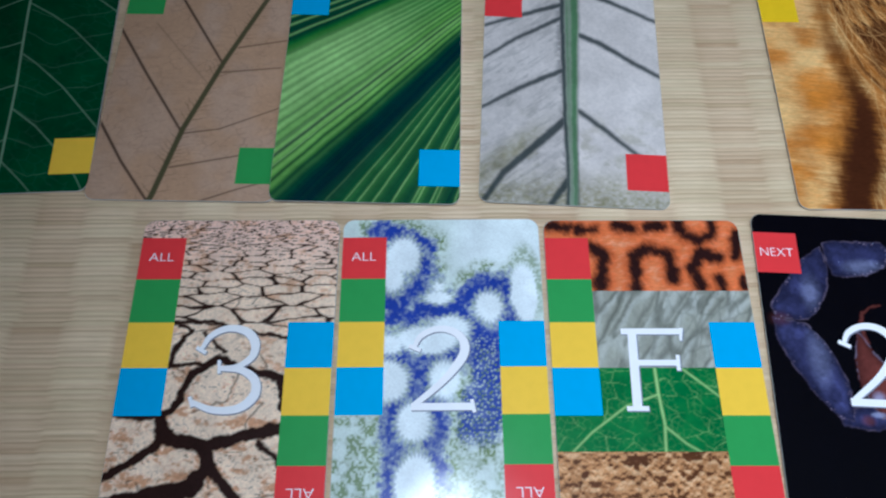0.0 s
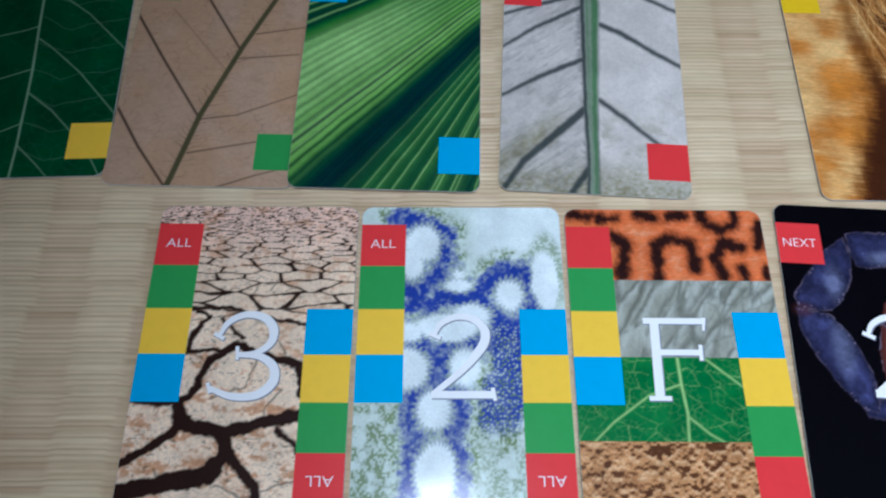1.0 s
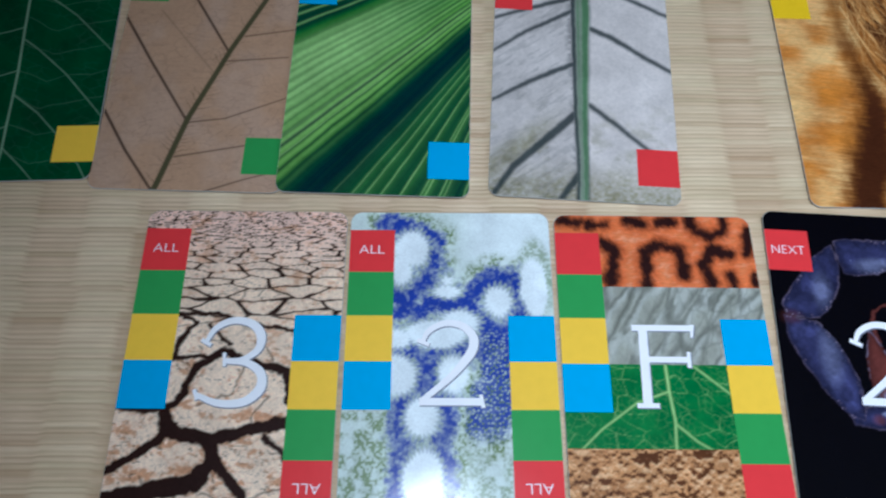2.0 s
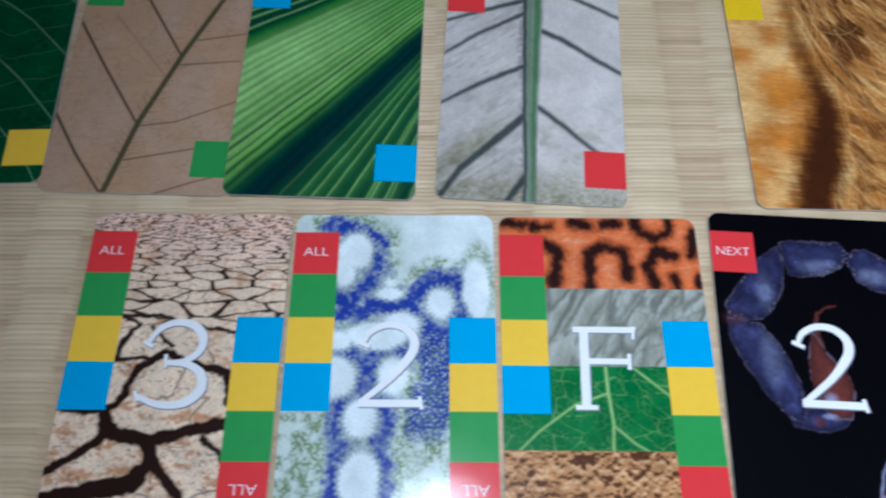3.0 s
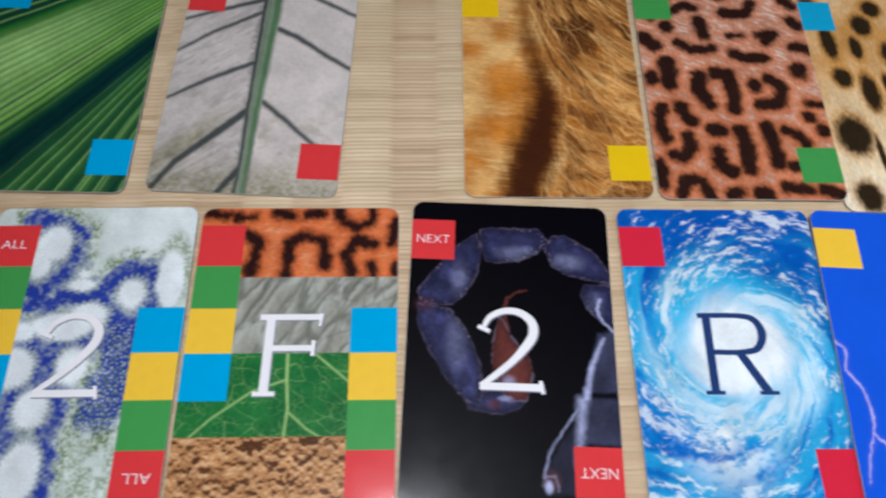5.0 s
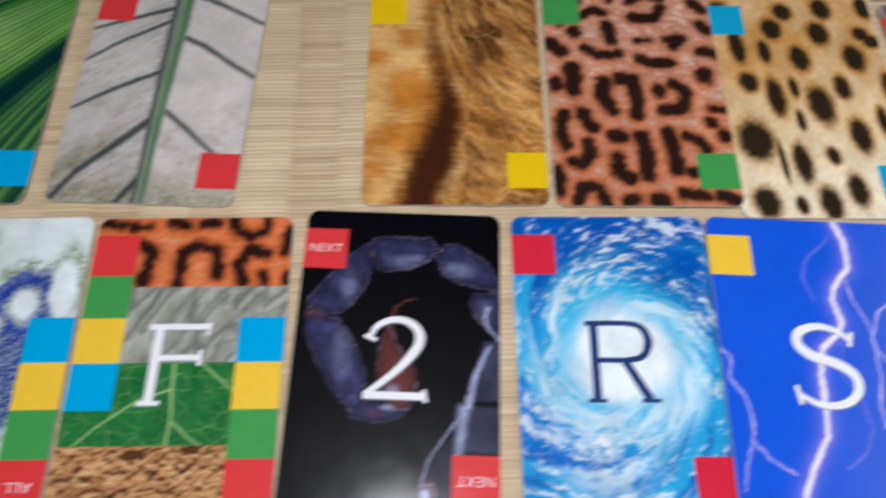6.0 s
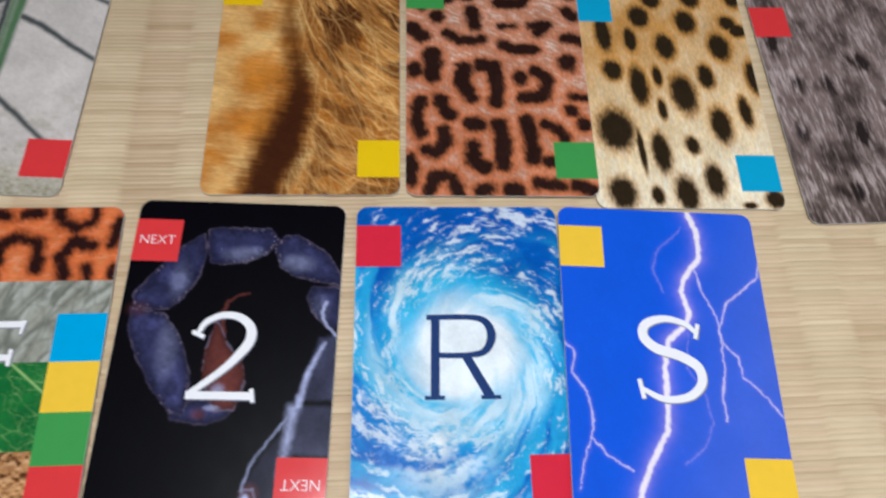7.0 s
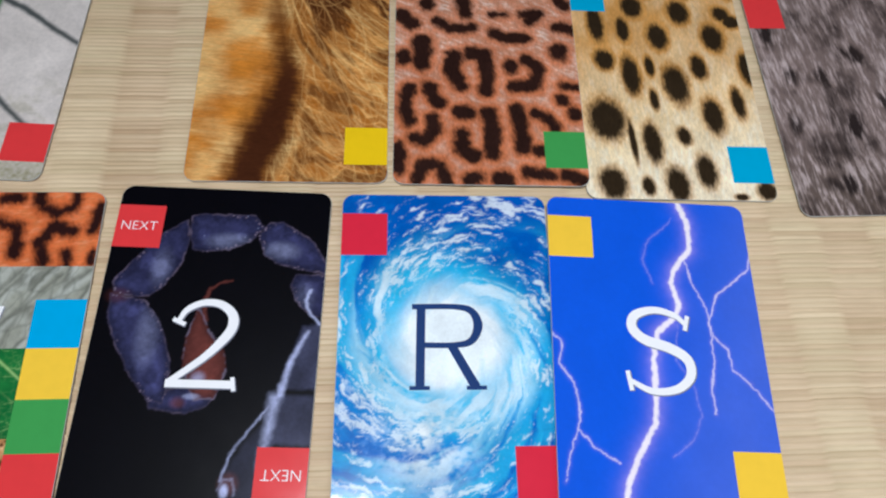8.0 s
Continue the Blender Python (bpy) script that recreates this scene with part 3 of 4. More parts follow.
def palm_leaf(x, y):
    bend = fbm(x / 14, y / 14, 5) - 0.5
    a = np.degrees(np.arctan2(78.9 - y, 81.9 - x)) + 0.5 * bend      # pleats fan out from one point
    r = np.hypot(78.9 - y, 81.9 - x)
    b = np.degrees(np.arctan2(45.7 - y, 56 - x)) + 0.5 * bend        # the lower half from another
    rng = np.random.default_rng(8)
    groove, ridge = np.zeros(x.shape), np.zeros(x.shape)
    at = 32.2
    while at < 48.5:
        sharp = 0.42 + 0.58 * smooth(35, 43, at)
        deep = (0.45 + 0.55 * rng.random()) * sharp
        groove = np.maximum(groove, deep * np.exp(-((a - at) / (0.15 + 0.16 * rng.random())) ** 2))
        ridge = np.maximum(ridge, (0.35 + 0.65 * rng.random()) * np.exp(-((a - at - 0.55) / 0.34) ** 2))
        at += 0.95 + 0.65 * rng.random()
    lines = np.exp(-((a - 45.1) / 0.10) ** 2) * 0.9 + np.exp(-((a - 43.2) / 0.08) ** 2) * 0.35
    fibre = fbm(a / 0.22, r / 45, 41)
    upper = smooth(30.6, 31.4, a) * (1 - smooth(46.0, 49.2, a))
    haze = smooth(31, 34, a) * (1 - smooth(38, 46.5, a)) * smooth(68, 122, r)
    lower = smooth(51.2, 55.5, a)
    strand, soft = np.zeros(x.shape), np.zeros(x.shape)
    for k, at in enumerate((51.2, 53.0, 55.4, 57.2, 59.3, 62.1, 65.2, 65.9, 68.3, 69.1, 72.4, 73.2, 76.5)):
        strand = np.maximum(strand, (0.45 + 0.5 * rng.random()) * np.exp(-((b - at) / 0.17) ** 2))
        soft = np.maximum(soft, np.exp(-np.abs(b - at - 0.5) / 0.9) * (0.5 + 0.5 * rng.random()))
    top = 1 - smooth(29.8, 31.0, a)
    top_lines = sum(np.exp(-((a - k) / 0.22) ** 2) for k in (29.3, 27.6, 26.2, 24.4, 22.8, 21))
    light = np.clip(0.9 * haze * (0.5 + 0.4 * fibre + 0.35 * ridge - 0.25 * groove) + upper * ridge * (0.34 + 0.5 * (fibre - 0.4)) * (1 - 0.3 * haze) + lines * 0.5 + lower * (strand * 0.72 + soft * 0.06) + top * top_lines * 0.5, 0, 1)
    fold = 0.12 * smooth(41, 45, a) + 0.86 * smooth(46.0, 50.2, a) * (1 - 0.45 * smooth(50.8, 55.0, a))
    dark = np.clip(fold + groove * upper * 0.95 + top * 0.72 * (1 - 0.5 * top_lines) + 0.22 * lower * smooth(58, 68, b) * (1 - soft) + 0.3 * (fibre - 0.5), 0, 1)
    return light, np.clip(dark - lower * soft * 0.25, 0, 1), np.clip(upper * 0.9 * smooth(36, 44, a) * (0.35 + 0.65 * ridge) + 0.2 * upper + 0.3 * lower * soft, 0, 1)


def white_leaf(x, y):
    wx = x + 0.5 * (fbm(x / 3, y / 3, 3) - 0.5)
    rib = stroke(wx, y, [(0.3, 46), (0.4, 25), (0.0, 6.5), (-0.4, -13.5), (-0.2, -26.5), (-0.3, -45)], 5.6, 2.8, 0.7)
    veins = union(*(stroke(wx, y + 0.6 * (fbm(x / 2, y / 2, 23) - 0.5), p, 1.4 * w, 0.95 * w, 0.8) for p, w in (
        ([(-2.4, 4.9), (-16.1, -2.3), (-29.6, -11.1)], 1.6), ([(-2.2, -14.3), (-12.8, -25.2), (-21.3, -33.7), (-28.7, -45.5)], 2.2), ([(-2.6, 26.6), (-19.1, 16.5), (-29.7, 7.9)], 1.4), ([(-1.7, -36), (-7.9, -45.5)], 2.0), ([(-3, 32), (-29.4, 22)], 1.6), ([(-2, 43), (-20, 38), (-29, 33)], 1.5),
        ([(3.0, 19.4), (9.9, 16.2), (19.3, 9.7), (29.7, 3.2)], 1.7), ([(1.8, -10.6), (10.8, -17.8), (19.3, -25.4), (24, -29)], 1.4), ([(3, 38.5), (14, 34), (29.4, 26)], 1.6))))
    left = stroke(wx, y, [(-2.3, 46), (-2.6, 24.5), (-2.5, 6.4), (-2.3, -13.6), (-1.7, -26.6), (-1.8, -45)], 2.0, 1.4, 0.7)
    right = stroke(wx, y, [(3.2, 46), (3.2, 24.8), (2.4, 6.7), (1.6, -13.4), (1.3, -26.4), (1.2, -45)], 0.9, 0.9, 0.6) * (0.3 + 0.4 * smooth(0, -35, y))
    mid = stroke(wx, y, [(-0.4, 46), (-0.2, 25), (-0.4, 6.5), (-0.6, -13.5), (-0.3, -45)], 1.3, 0.7, 0.7) * 0.3
    foot = smooth(-27, -44, y + 5 * (fbm(x / 5, y / 5, 19) - 0.5)) * (0.45 + 0.9 * (fbm(x / 1.1, y / 0.9, 29) - 0.3))
    shade = 0.9 * smooth(9, 0, np.abs(y + 24 - 0.85 * (x + 16))) * smooth(-2, -20, x) * (0.4 + 0.8 * fbm(x / 2, y / 2, 13))
    stain = np.clip(union(foot, shade, 0.45 * smooth(0.5, 0.8, fbm(x / 4, y / 3, 39)) * smooth(0, -30, y)), 0, 1)
    brush = (0.10 + 0.2 * smooth(0.45, 0.75, fbm((x + 0.8 * y) / 7, (y - 0.8 * x) / 1.4, 53))) * smooth(6, -8, x)
    fray = 0.55 * stroke(wx, y, [(-3.2, 46), (-3.4, 25), (-3.2, 6), (-2.6, -14), (-2.0, -45)], 4.0, 2.6, 1.8) * smooth(0.35, 0.6, fbm(x / 2, y / 1.2, 63)) * smooth(0.5, -1.5, x)
    return rib * (1 - 0.9 * left) * (1 - mid), np.clip(union(veins * 0.92 * (1 - rib), left * 0.95, right, brush, fray * (1 - rib), mid * 0.6), 0, 1), stain * 0.95 * (1 - rib)


def small_leaf(x, y):
    veins = union(stroke(x, y, [(-0.8, 1), (-0.5, -7.3), (0.3, -15), (-0.3, -23)], 0.75, 0.6), stroke(x, y, [(-0.5, -7.3), (-9.5, -10.4), (-19.5, -17.4), (-25.6, -23)], 0.5, 0.4), stroke(x, y, [(0.3, -15.8), (5.5, -20.3), (10.8, -23.4)], 0.5, 0.4), stroke(x, y, [(6.5, 0), (16.5, -8.2), (29, -20)], 0.5, 0.35))
    wx, wy = x + 2.2 * (fbm(x / 4, y / 4, 4) - 0.5), y + 2.2 * (fbm(x / 4, y / 4, 14) - 0.5)
    _, wide = cells(wx / 6.5 + wy / 12, wy / 4.4, 19)
    _, edge = cells(wx / 1.9, wy / 1.8, 9)
    net = (1 - smooth(0.004, 0.034, wide)) * 0.32 * smooth(0.25, 0.5, fbm(x / 5, y / 5, 3)) + (1 - smooth(0.01, 0.10, edge)) * 0.13 * smooth(0.3, 0.6, fbm(x / 3, y / 3, 23))
    return np.clip(union(veins, net), 0, 1), smooth(0.4, 0.7, fbm(x / 7, y / 7, 2)) * 0.4, smooth(-6, 14, x) * 0.35


def hide_skin(x, y):
    """Wrinkled hide: long slanting folds with a lit and a shaded flank, broken into small plates."""
    wx, wy = x + 2.4 * (fbm(x / 6, y / 6, 5) - 0.5), y + 2.4 * (fbm(x / 6, y / 6, 25) - 0.5)
    u, v = 0.84 * wx - 0.54 * wy, 0.54 * wx + 0.84 * wy
    _, fold = cells(u / 5.0, v / 17, 12)
    lit_side = cells((u - 0.9) / 5.0, v / 17, 12)[1]
    _, plate = cells(u / 2.6 + 0.4 * fbm(x / 3, y / 3, 9), v / 5.5, 32)
    deep = union(stroke(wx, wy, [(-6, 24), (-8.4, 20), (-11, 14), (-16.5, 4)], 1.5, 1.1, 0.9), stroke(wx, wy, [(2, 22), (-4.5, 12), (-8, 6)], 1.1, 0.8, 0.8) * 0.7, stroke(wx, wy, [(11, 22), (1, 10), (-1, 3)], 1.0, 0.8, 0.8) * 0.7, stroke(wx, wy, [(21, 20), (12, 9), (9, 1)], 1.0, 0.8, 0.8) * 0.7)
    crease = (1 - smooth(0.0, 0.2, fold)) * 0.75 * smooth(0.3, 0.55, fbm(u / 3, v / 6, 88))
    small = (1 - smooth(0.0, 0.13, plate)) * (0.16 + 0.24 * smooth(-5, 15, x))
    ridge = (1 - smooth(0.05, 0.28, lit_side)) * (1 - crease)
    return np.clip(union(deep, crease), 0, 1) * 0.8, np.clip(small, 0, 1), np.clip(ridge * 0.7 + 0.3 * smooth(0.5, 0.75, fbm(u / 4, v / 9, 8)), 0, 1)


def crumbled_soil(x, y):
    """Loose crumbs lit from above: pale upper flanks, dark gaps below."""
    def height(a, b):
        return 0.6 * fbm(a / 1.7, b / 1.4, 9, 4) + 0.4 * fbm(a / 4.5, b / 3.2, 19, 3)
    fall = (height(x, y + 0.55) - height(x, y - 0.1)) * 6.0
    hole = smooth(0.47, 0.36, height(x, y)) * smooth(0.42, 0.58, fbm(x / 7, y / 5, 29))
    grit = smooth(0.6, 0.8, value_noise(x / 0.5, y / 0.45, 3))
    return np.clip(smooth(0.05, 0.7, fall) * 0.95 + hole, 0, 1), np.clip(smooth(0.1, 0.8, -fall) * 0.8 + 0.25 * grit, 0, 1), smooth(0.45, 0.7, fbm(x / 5, y / 4, 39)) * 0.5


def ring_noise(turns, v, period, seed):
    """Noise that closes on itself round a full turn."""
    u = (turns - np.floor(turns)) * period
    i, j = np.floor(u), np.floor(v)
    a, b = u - i, v - j
    a, b = a * a * (3 - 2 * a), b * b * (3 - 2 * b)
    i0, i1 = i % period, (i + 1) % period
    return (hashed(i0, j, seed) * (1 - a) + hashed(i1, j, seed) * a) * (1 - b) + (hashed(i0, j + 1, seed) * (1 - a) + hashed(i1, j + 1, seed) * a) * b


def storm(x, y):
    wx, wy = x + 3 * (fbm(x / 6, y / 6, 3) - 0.5), y + 3 * (fbm(x / 6, y / 6, 9) - 0.5)
    dx, dy = wx - 0.7, (wy - 0.5) / 1.08
    r = np.hypot(dx, dy) + 0.01
    k = np.log(r + 3)
    turn = (np.arctan2(dy, dx) + 2.3 * k) / (2 * np.pi)
    arms = sum(0.5 ** o * ring_noise(turn, k * 1.1 * 1.6 ** o + 5 * o, 5 * 2 ** o, 3 + o) for o in range(5)) / 1.94
    wisps = sum(0.66 ** o * ring_noise(turn, k * 1.8 * 1.9 ** o + 3 * o, 17 * 2 ** o, 23 + o) for o in range(5)) / 2.57
    puff = fbm((x + 0.5 * y) / 1.8, (y - 0.3 * x) / 1.2, 23, 5)
    core = 1 - smooth(9, 19.5, r + 11 * (arms - 0.5))
    mid = 1 - smooth(17, 29, r + 17 * (arms - 0.5))
    tail = blob(x, y, -6, -24, 11, 10, 0.7) * smooth(0.44, 0.64, arms * 0.4 + wisps * 0.3 + puff * 0.3)
    streak = smooth(0.44, 0.66, wisps)
    sx, sy = x + 3 * (fbm(x / 3, y / 3, 71) - 0.5), y + 3 * (fbm(x / 3, y / 3, 73) - 0.5)
    ks = np.log(np.hypot(sx - 0.7, sy - 0.5) + 3)
    swirl = (np.arctan2(sy - 0.5, sx - 0.7) + 2.3 * ks) / (2 * np.pi)
    fleck = sum(0.75 ** o * ring_noise(swirl, ks * 24 * 1.8 ** o + 7 * o, 70 * 2 ** o, 41 + o) for o in range(4)) / 2.73
    patchy = smooth(0.34, 0.66, 0.55 * fbm(x / 7, y / 6, 83) + 0.45 * ring_noise(turn, k * 3, 9, 61) + 0.05 * smooth(6, 24, y + x))
    broken = smooth(0.49, 0.72, fleck + 0.26 * (patchy - 0.5) + 0.12 * (puff - 0.5) - 0.07 * smooth(13, 32, y - 0.1 * x)) * smooth(12, 24, r)
    rim = streak * mid * (1 - core)
    cloud = union(core * (0.72 + 0.28 * smooth(18, 8, r) + 0.2 * streak), rim * 0.75, broken * 0.72, tail * 0.85, blob(x, y, -7.3, -22.8, 3.6, 4, 0.8) * smooth(0.3, 0.6, puff))
    cyan = np.clip(0.1 + mid * (0.5 + 1.0 * (arms - 0.25)) + 0.55 * streak * (1 - smooth(24, 40, y)) + 0.25 * patchy * (1 - smooth(20, 40, y)), 0, 1)
    deep = np.clip(smooth(13, 27, y + 0.25 * x) * (0.7 + 0.4 * smooth(0.62, 0.42, puff)) + 0.5 * smooth(16, 26, x) * smooth(0.62, 0.45, puff) + 0.8 * smooth(20, 30, r) * smooth(0.5, 0.3, arms) + 0.6 * smooth(22, 36, r) * smooth(-4, -16, y) * smooth(0.6, 0.4, puff), 0, 1)
    return np.clip(cloud, 0, 1), cyan, np.clip(deep * 1.05, 0, 1)


BOLT = [(9.9, 44.6), (12, 37.8), (11.7, 29.7), (6.5, 23.4), (5.2, 19), (6.6, 13.2), (5.8, 9.9), (-0.3, 4.8), (-1.9, -3.1), (-2.3, -15.1), (-3.1, -19.5), (-7.1, -26), (-8.3, -28.1), (-11.5, -35), (-14, -44.6)]
FORKS = [[(9.5, 28.7), (11, 20.1), (14.1, 12.7), (15.6, 3.9), (18.8, 0.8), (19.6, -4.6), (23.7, -8.2), (29.1, -15.5)],
         [(29.7, 29.8), (28, 24.4), (17.8, 16.2), (14.8, 8.7), (14.8, -2.4), (13.1, -10.1), (13.3, -16.8)],
         [(-29.2, 3.6), (-26.5, 1.3), (-27.5, -4.9), (-23.7, -10), (-22.6, -17.3), (-23.3, -21.6), (-19.5, -25.7), (-13.2, -29.6)],
         [(-23.3, -21.6), (-25.4, -27.2), (-27.1, -34.1)], [(7.5, 39.5), (4.4, 35.8), (1.5, 33.6), (-1.1, 30.4), (-2.4, 26.0), (0.0, 18.7)],
         [(5.8, 9.9), (4.3, -2.9), (6.3, -5.8), (8.5, -10.3), (9.4, -17.6), (6.4, -23.4), (0.8, -27.8)]]
FORK_WIDTH = (0.34, 0.42, 0.36, 0.31, 0.24, 0.2)


def lightning(x, y):
    wx, wy = x + 1.0 * (fbm(x / 1.3, y / 1.3, 2) - 0.5), y + 1.0 * (fbm(x / 1.3, y / 1.3, 5) - 0.5)
    d, _ = line_dist(wx, wy, BOLT)
    core = 1 - smooth(0.38, 1.0, d)
    glow = np.exp(-d / 1.3) * 0.9
    for p, w in zip(FORKS, FORK_WIDTH):
        e, along = line_dist(wx, wy, p)
        core = np.maximum(core, (1 - smooth(w * 0.3, w * 0.8, e)) * (0.5 if w > 0.3 else 0.1))
        glow = np.maximum(glow, np.exp(-e / 0.30) * (0.58 if w > 0.4 else 0.5 if w > 0.3 else 0.25))
    haze = smooth(-5, 35, x + 0.35 * (10 - y)) * (0.6 + 0.4 * fbm(x / 14, y / 14, 7))
    return np.clip(core, 0, 1), np.clip(glow, 0, 1), np.clip(haze, 0, 1)


def shape(x, y, points, soft=0.3):
    """A closed outline: its cover, and how deep inside it a point lies, in millimetres."""
    d, _ = line_dist(x, y, points + points[:1])
    inside = np.zeros(x.shape, bool)
    for (ax, ay), (bx, by) in zip(points, points[1:] + points[:1]):
        inside ^= ((ay > y) != (by > y)) & (x < (bx - ax) * (y - ay) / (by - ay + 1e-9) + ax)
    d = np.where(inside, d, -d)
    return smooth(-soft, soft, d), np.clip(d, 0, None)


TAIL_JOINTS = [
    [(29.6, 20), (21.1, 19.5), (20.1, 16.6), (21.9, 11.9), (26.7, 7.5), (31.4, 7.8)],
    [(10.1, 30.4), (12.3, 34.5), (15.9, 35.2), (24.7, 30), (29.3, 23.2), (30, 20), (21.9, 21), (15.5, 22.7), (12.1, 25)],
    [(-12.2, -15.3), (-11.4, -17.3), (-6.1, -18), (-2, -18.3), (2.6, -16.5), (5.2, -12.3), (-1.5, -10.9), (-8.6, -12.7)],
    [(-26.6, 12.5), (-26.1, 5.7), (-22.4, -2.1), (-17.3, -9.6), (-12.2, -15.3), (-8.4, -16), (-7.7, -11), (-7.9, -6), (-12, 4.4), (-16.9, 10.6), (-20.4, 11.4)],
    [(-9.7, 34.6), (-15.6, 30.8), (-21.8, 23.1), (-26.8, 15.8), (-25.8, 12.6), (-20.5, 11.8), (-16.7, 12), (-13.3, 14.9), (-9.6, 21.2), (-8.5, 29.1)],
    [(-9, 35.9), (-7.5, 36.6), (8.4, 36.7), (11.6, 32.9), (7.6, 28.7), (2.5, 26.1), (-2.7, 25.4), (-7.2, 25.7), (-8.8, 31.1)]]
TRUNK = [
    [(24.2, 5.6), (20.3, -6.9), (19.7, -12.4), (30.9, -12.1), (30.6, 7.2)],
    [(19.3, -12.6), (17.8, -13.7), (17.9, -25.8), (30.5, -26.3), (30.5, -12.3)],
    [(17.8, -17.8), (12.5, -24.3), (8.1, -32.9), (8.2, -38.9), (17.5, -38.7), (17.5, -25.4)]]
STING = [(-3.4, 9.2), (-5.2, 2), (-5.5, -4.2), (-4.5, -7.6), (-0.9, -15), (4.3, -14.4), (6.2, -7.3), (5.1, -2.1), (0.5, 3), (-1.6, 7.5)]


def scorpion_tail(x, y):
    wx, wy = x + 0.9 * (fbm(x / 1.3, y / 1.3, 4) - 0.5), y + 0.9 * (fbm(x / 1.3, y / 1.3, 6) - 0.5)
    bead, _ = cells(x / 1.25, y / 1.25, 27)
    body, rim, gleam, horn = (np.zeros(x.shape) for _ in range(4))
    for points, lit in zip(TRUNK, (0.5, 0.46, 0.16)):
        full, depth = shape(wx, wy, points)
        horn = horn * (1 - full) + full * lit * (0.3 + 1.0 * fbm(x / 6, y / 9, 7)) * smooth(0, 1.5, depth)
    for points in TAIL_JOINTS:
        full, depth = shape(wx, wy, points)
        belly = smooth(0.5, 0.68, fbm(x / 5, y / 5, 34))
        crust = 0.26 * (fbm(x / 0.9, y / 0.9, 44) - 0.5)
        shade = 0.22 + smooth(0.0, 3.6, depth) * (0.04 + 0.4 * fbm(x / 4.5, y / 4.5, 14) + 0.35 * belly) + crust
        body = body * (1 - full) + full * shade
        beads = (1 - smooth(0.12, 0.30, bead)) * (1 - smooth(0.5, 1.3, depth)) * smooth(0.5, 0.66, fbm(x / 3, y / 3, 68))
        edge = full * np.maximum((1 - smooth(0.05, 0.5, depth)) * (0.25 + 0.75 * smooth(0.45, 0.65, fbm(x / 2.2, y / 2.2, 8))), 1.7 * beads)
        rim = rim * (1 - full) + edge
        gleam = gleam * (1 - full) + full * smooth(0.86, 0.90, fbm(x / 0.7, y / 0.7, 19, 3))
    glow = union(blob(x, y, 2.6, 28.4, 5.6, 2.2, 0.6), blob(x, y, 16.5, 26.2, 4.4, 2.4, 0.6), blob(x, y, -14.5, 20, 2.4, 4.5, 0.8) * 0.7, blob(x, y, -15, 2, 2.6, 7, 0.8) * 0.7, blob(x, y, 24, 13, 2.4, 3.4, 0.8) * 0.6)
    edge_line = union(stroke(wx, wy, [(25.9, 3.3), (22.3, -4.4), (20.3, -13.2)], 0.8, 1.8, 0.7) * 0.75, stroke(wx, wy, [(19.2, -14), (18.6, -20), (17.4, -31)], 2.8, 1.0, 1.4) * 0.7,
                      stroke(wx, wy, [(18, -16), (10.2, -27.2), (8.4, -33.8)], 0.6, 0.5) * 0.65, stroke(wx, wy, [(25.6, 15), (24.6, 12.4), (26, 8.5), (29, 5.6)], 0.8, 0.5) * 0.85,
                      blob(x, y, 9.6, -36.2, 1.0, 1.5, 0.5) * 0.8, stroke(wx, wy, [(8.2, -36), (9.0, -33.6), (11.5, -33.6), (12, -37)], 0.5, 0.4) * 0.35)
    bulb, deep = shape(wx, wy, STING)
    sting = union(bulb * (0.45 + 0.5 * smooth(0, 3, deep) * (0.5 + fbm(x / 3, y / 6, 39))), stroke(wx, wy, [(-1, 6), (-2.2, 10.4), (-0.9, 14.4), (1.5, 16.3), (4.6, 17.1)], 1.4, 0.4) * 0.75)
    sting_rim = bulb * (1 - smooth(0.1, 0.5, deep)) * smooth(0.35, 0.55, fbm(x / 2, y / 2, 29)) * 0.5
    joint_spot = union(blob(x, y, -4.6, -15.6, 1.6, 1.2, 0.7) * 0.6, blob(x, y, 10.4, -34.6, 2.2, 2.4, 0.5) * 0.5, blob(x, y, -24.5, 12, 2.4, 1.6, 0.9) * 0.35)
    blue = np.clip(np.maximum(body, horn * 0.55), 0, 1) * (1 - bulb * 0.85)
    light = np.clip(rim * 0.16 + glow * body * 0.5 + edge_line * (0.5 + 1.0 * fbm(x / 1.6, y / 2.4, 57)) + horn * 0.16 + sting_rim * 0.5 + bulb * 0.5 * blob(x, y, -0.6, -9.6, 1.6, 1.6, 0.7) + gleam * 0.45 + 0.5 * blob(x, y, -1.5, -14.0, 1.9, 0.7, 0.5), 0, 1)
    return light, np.clip(np.maximum.reduce([sting, joint_spot, rim * 0.4]), 0, 1), blue


def bare_skin(x, y):
    return smooth(0.4, 0.7, fbm(x / 9, y / 9, 3)), smooth(0.45, 0.75, fbm(x / 2, y / 2, 6)) * 0.4, x * 0


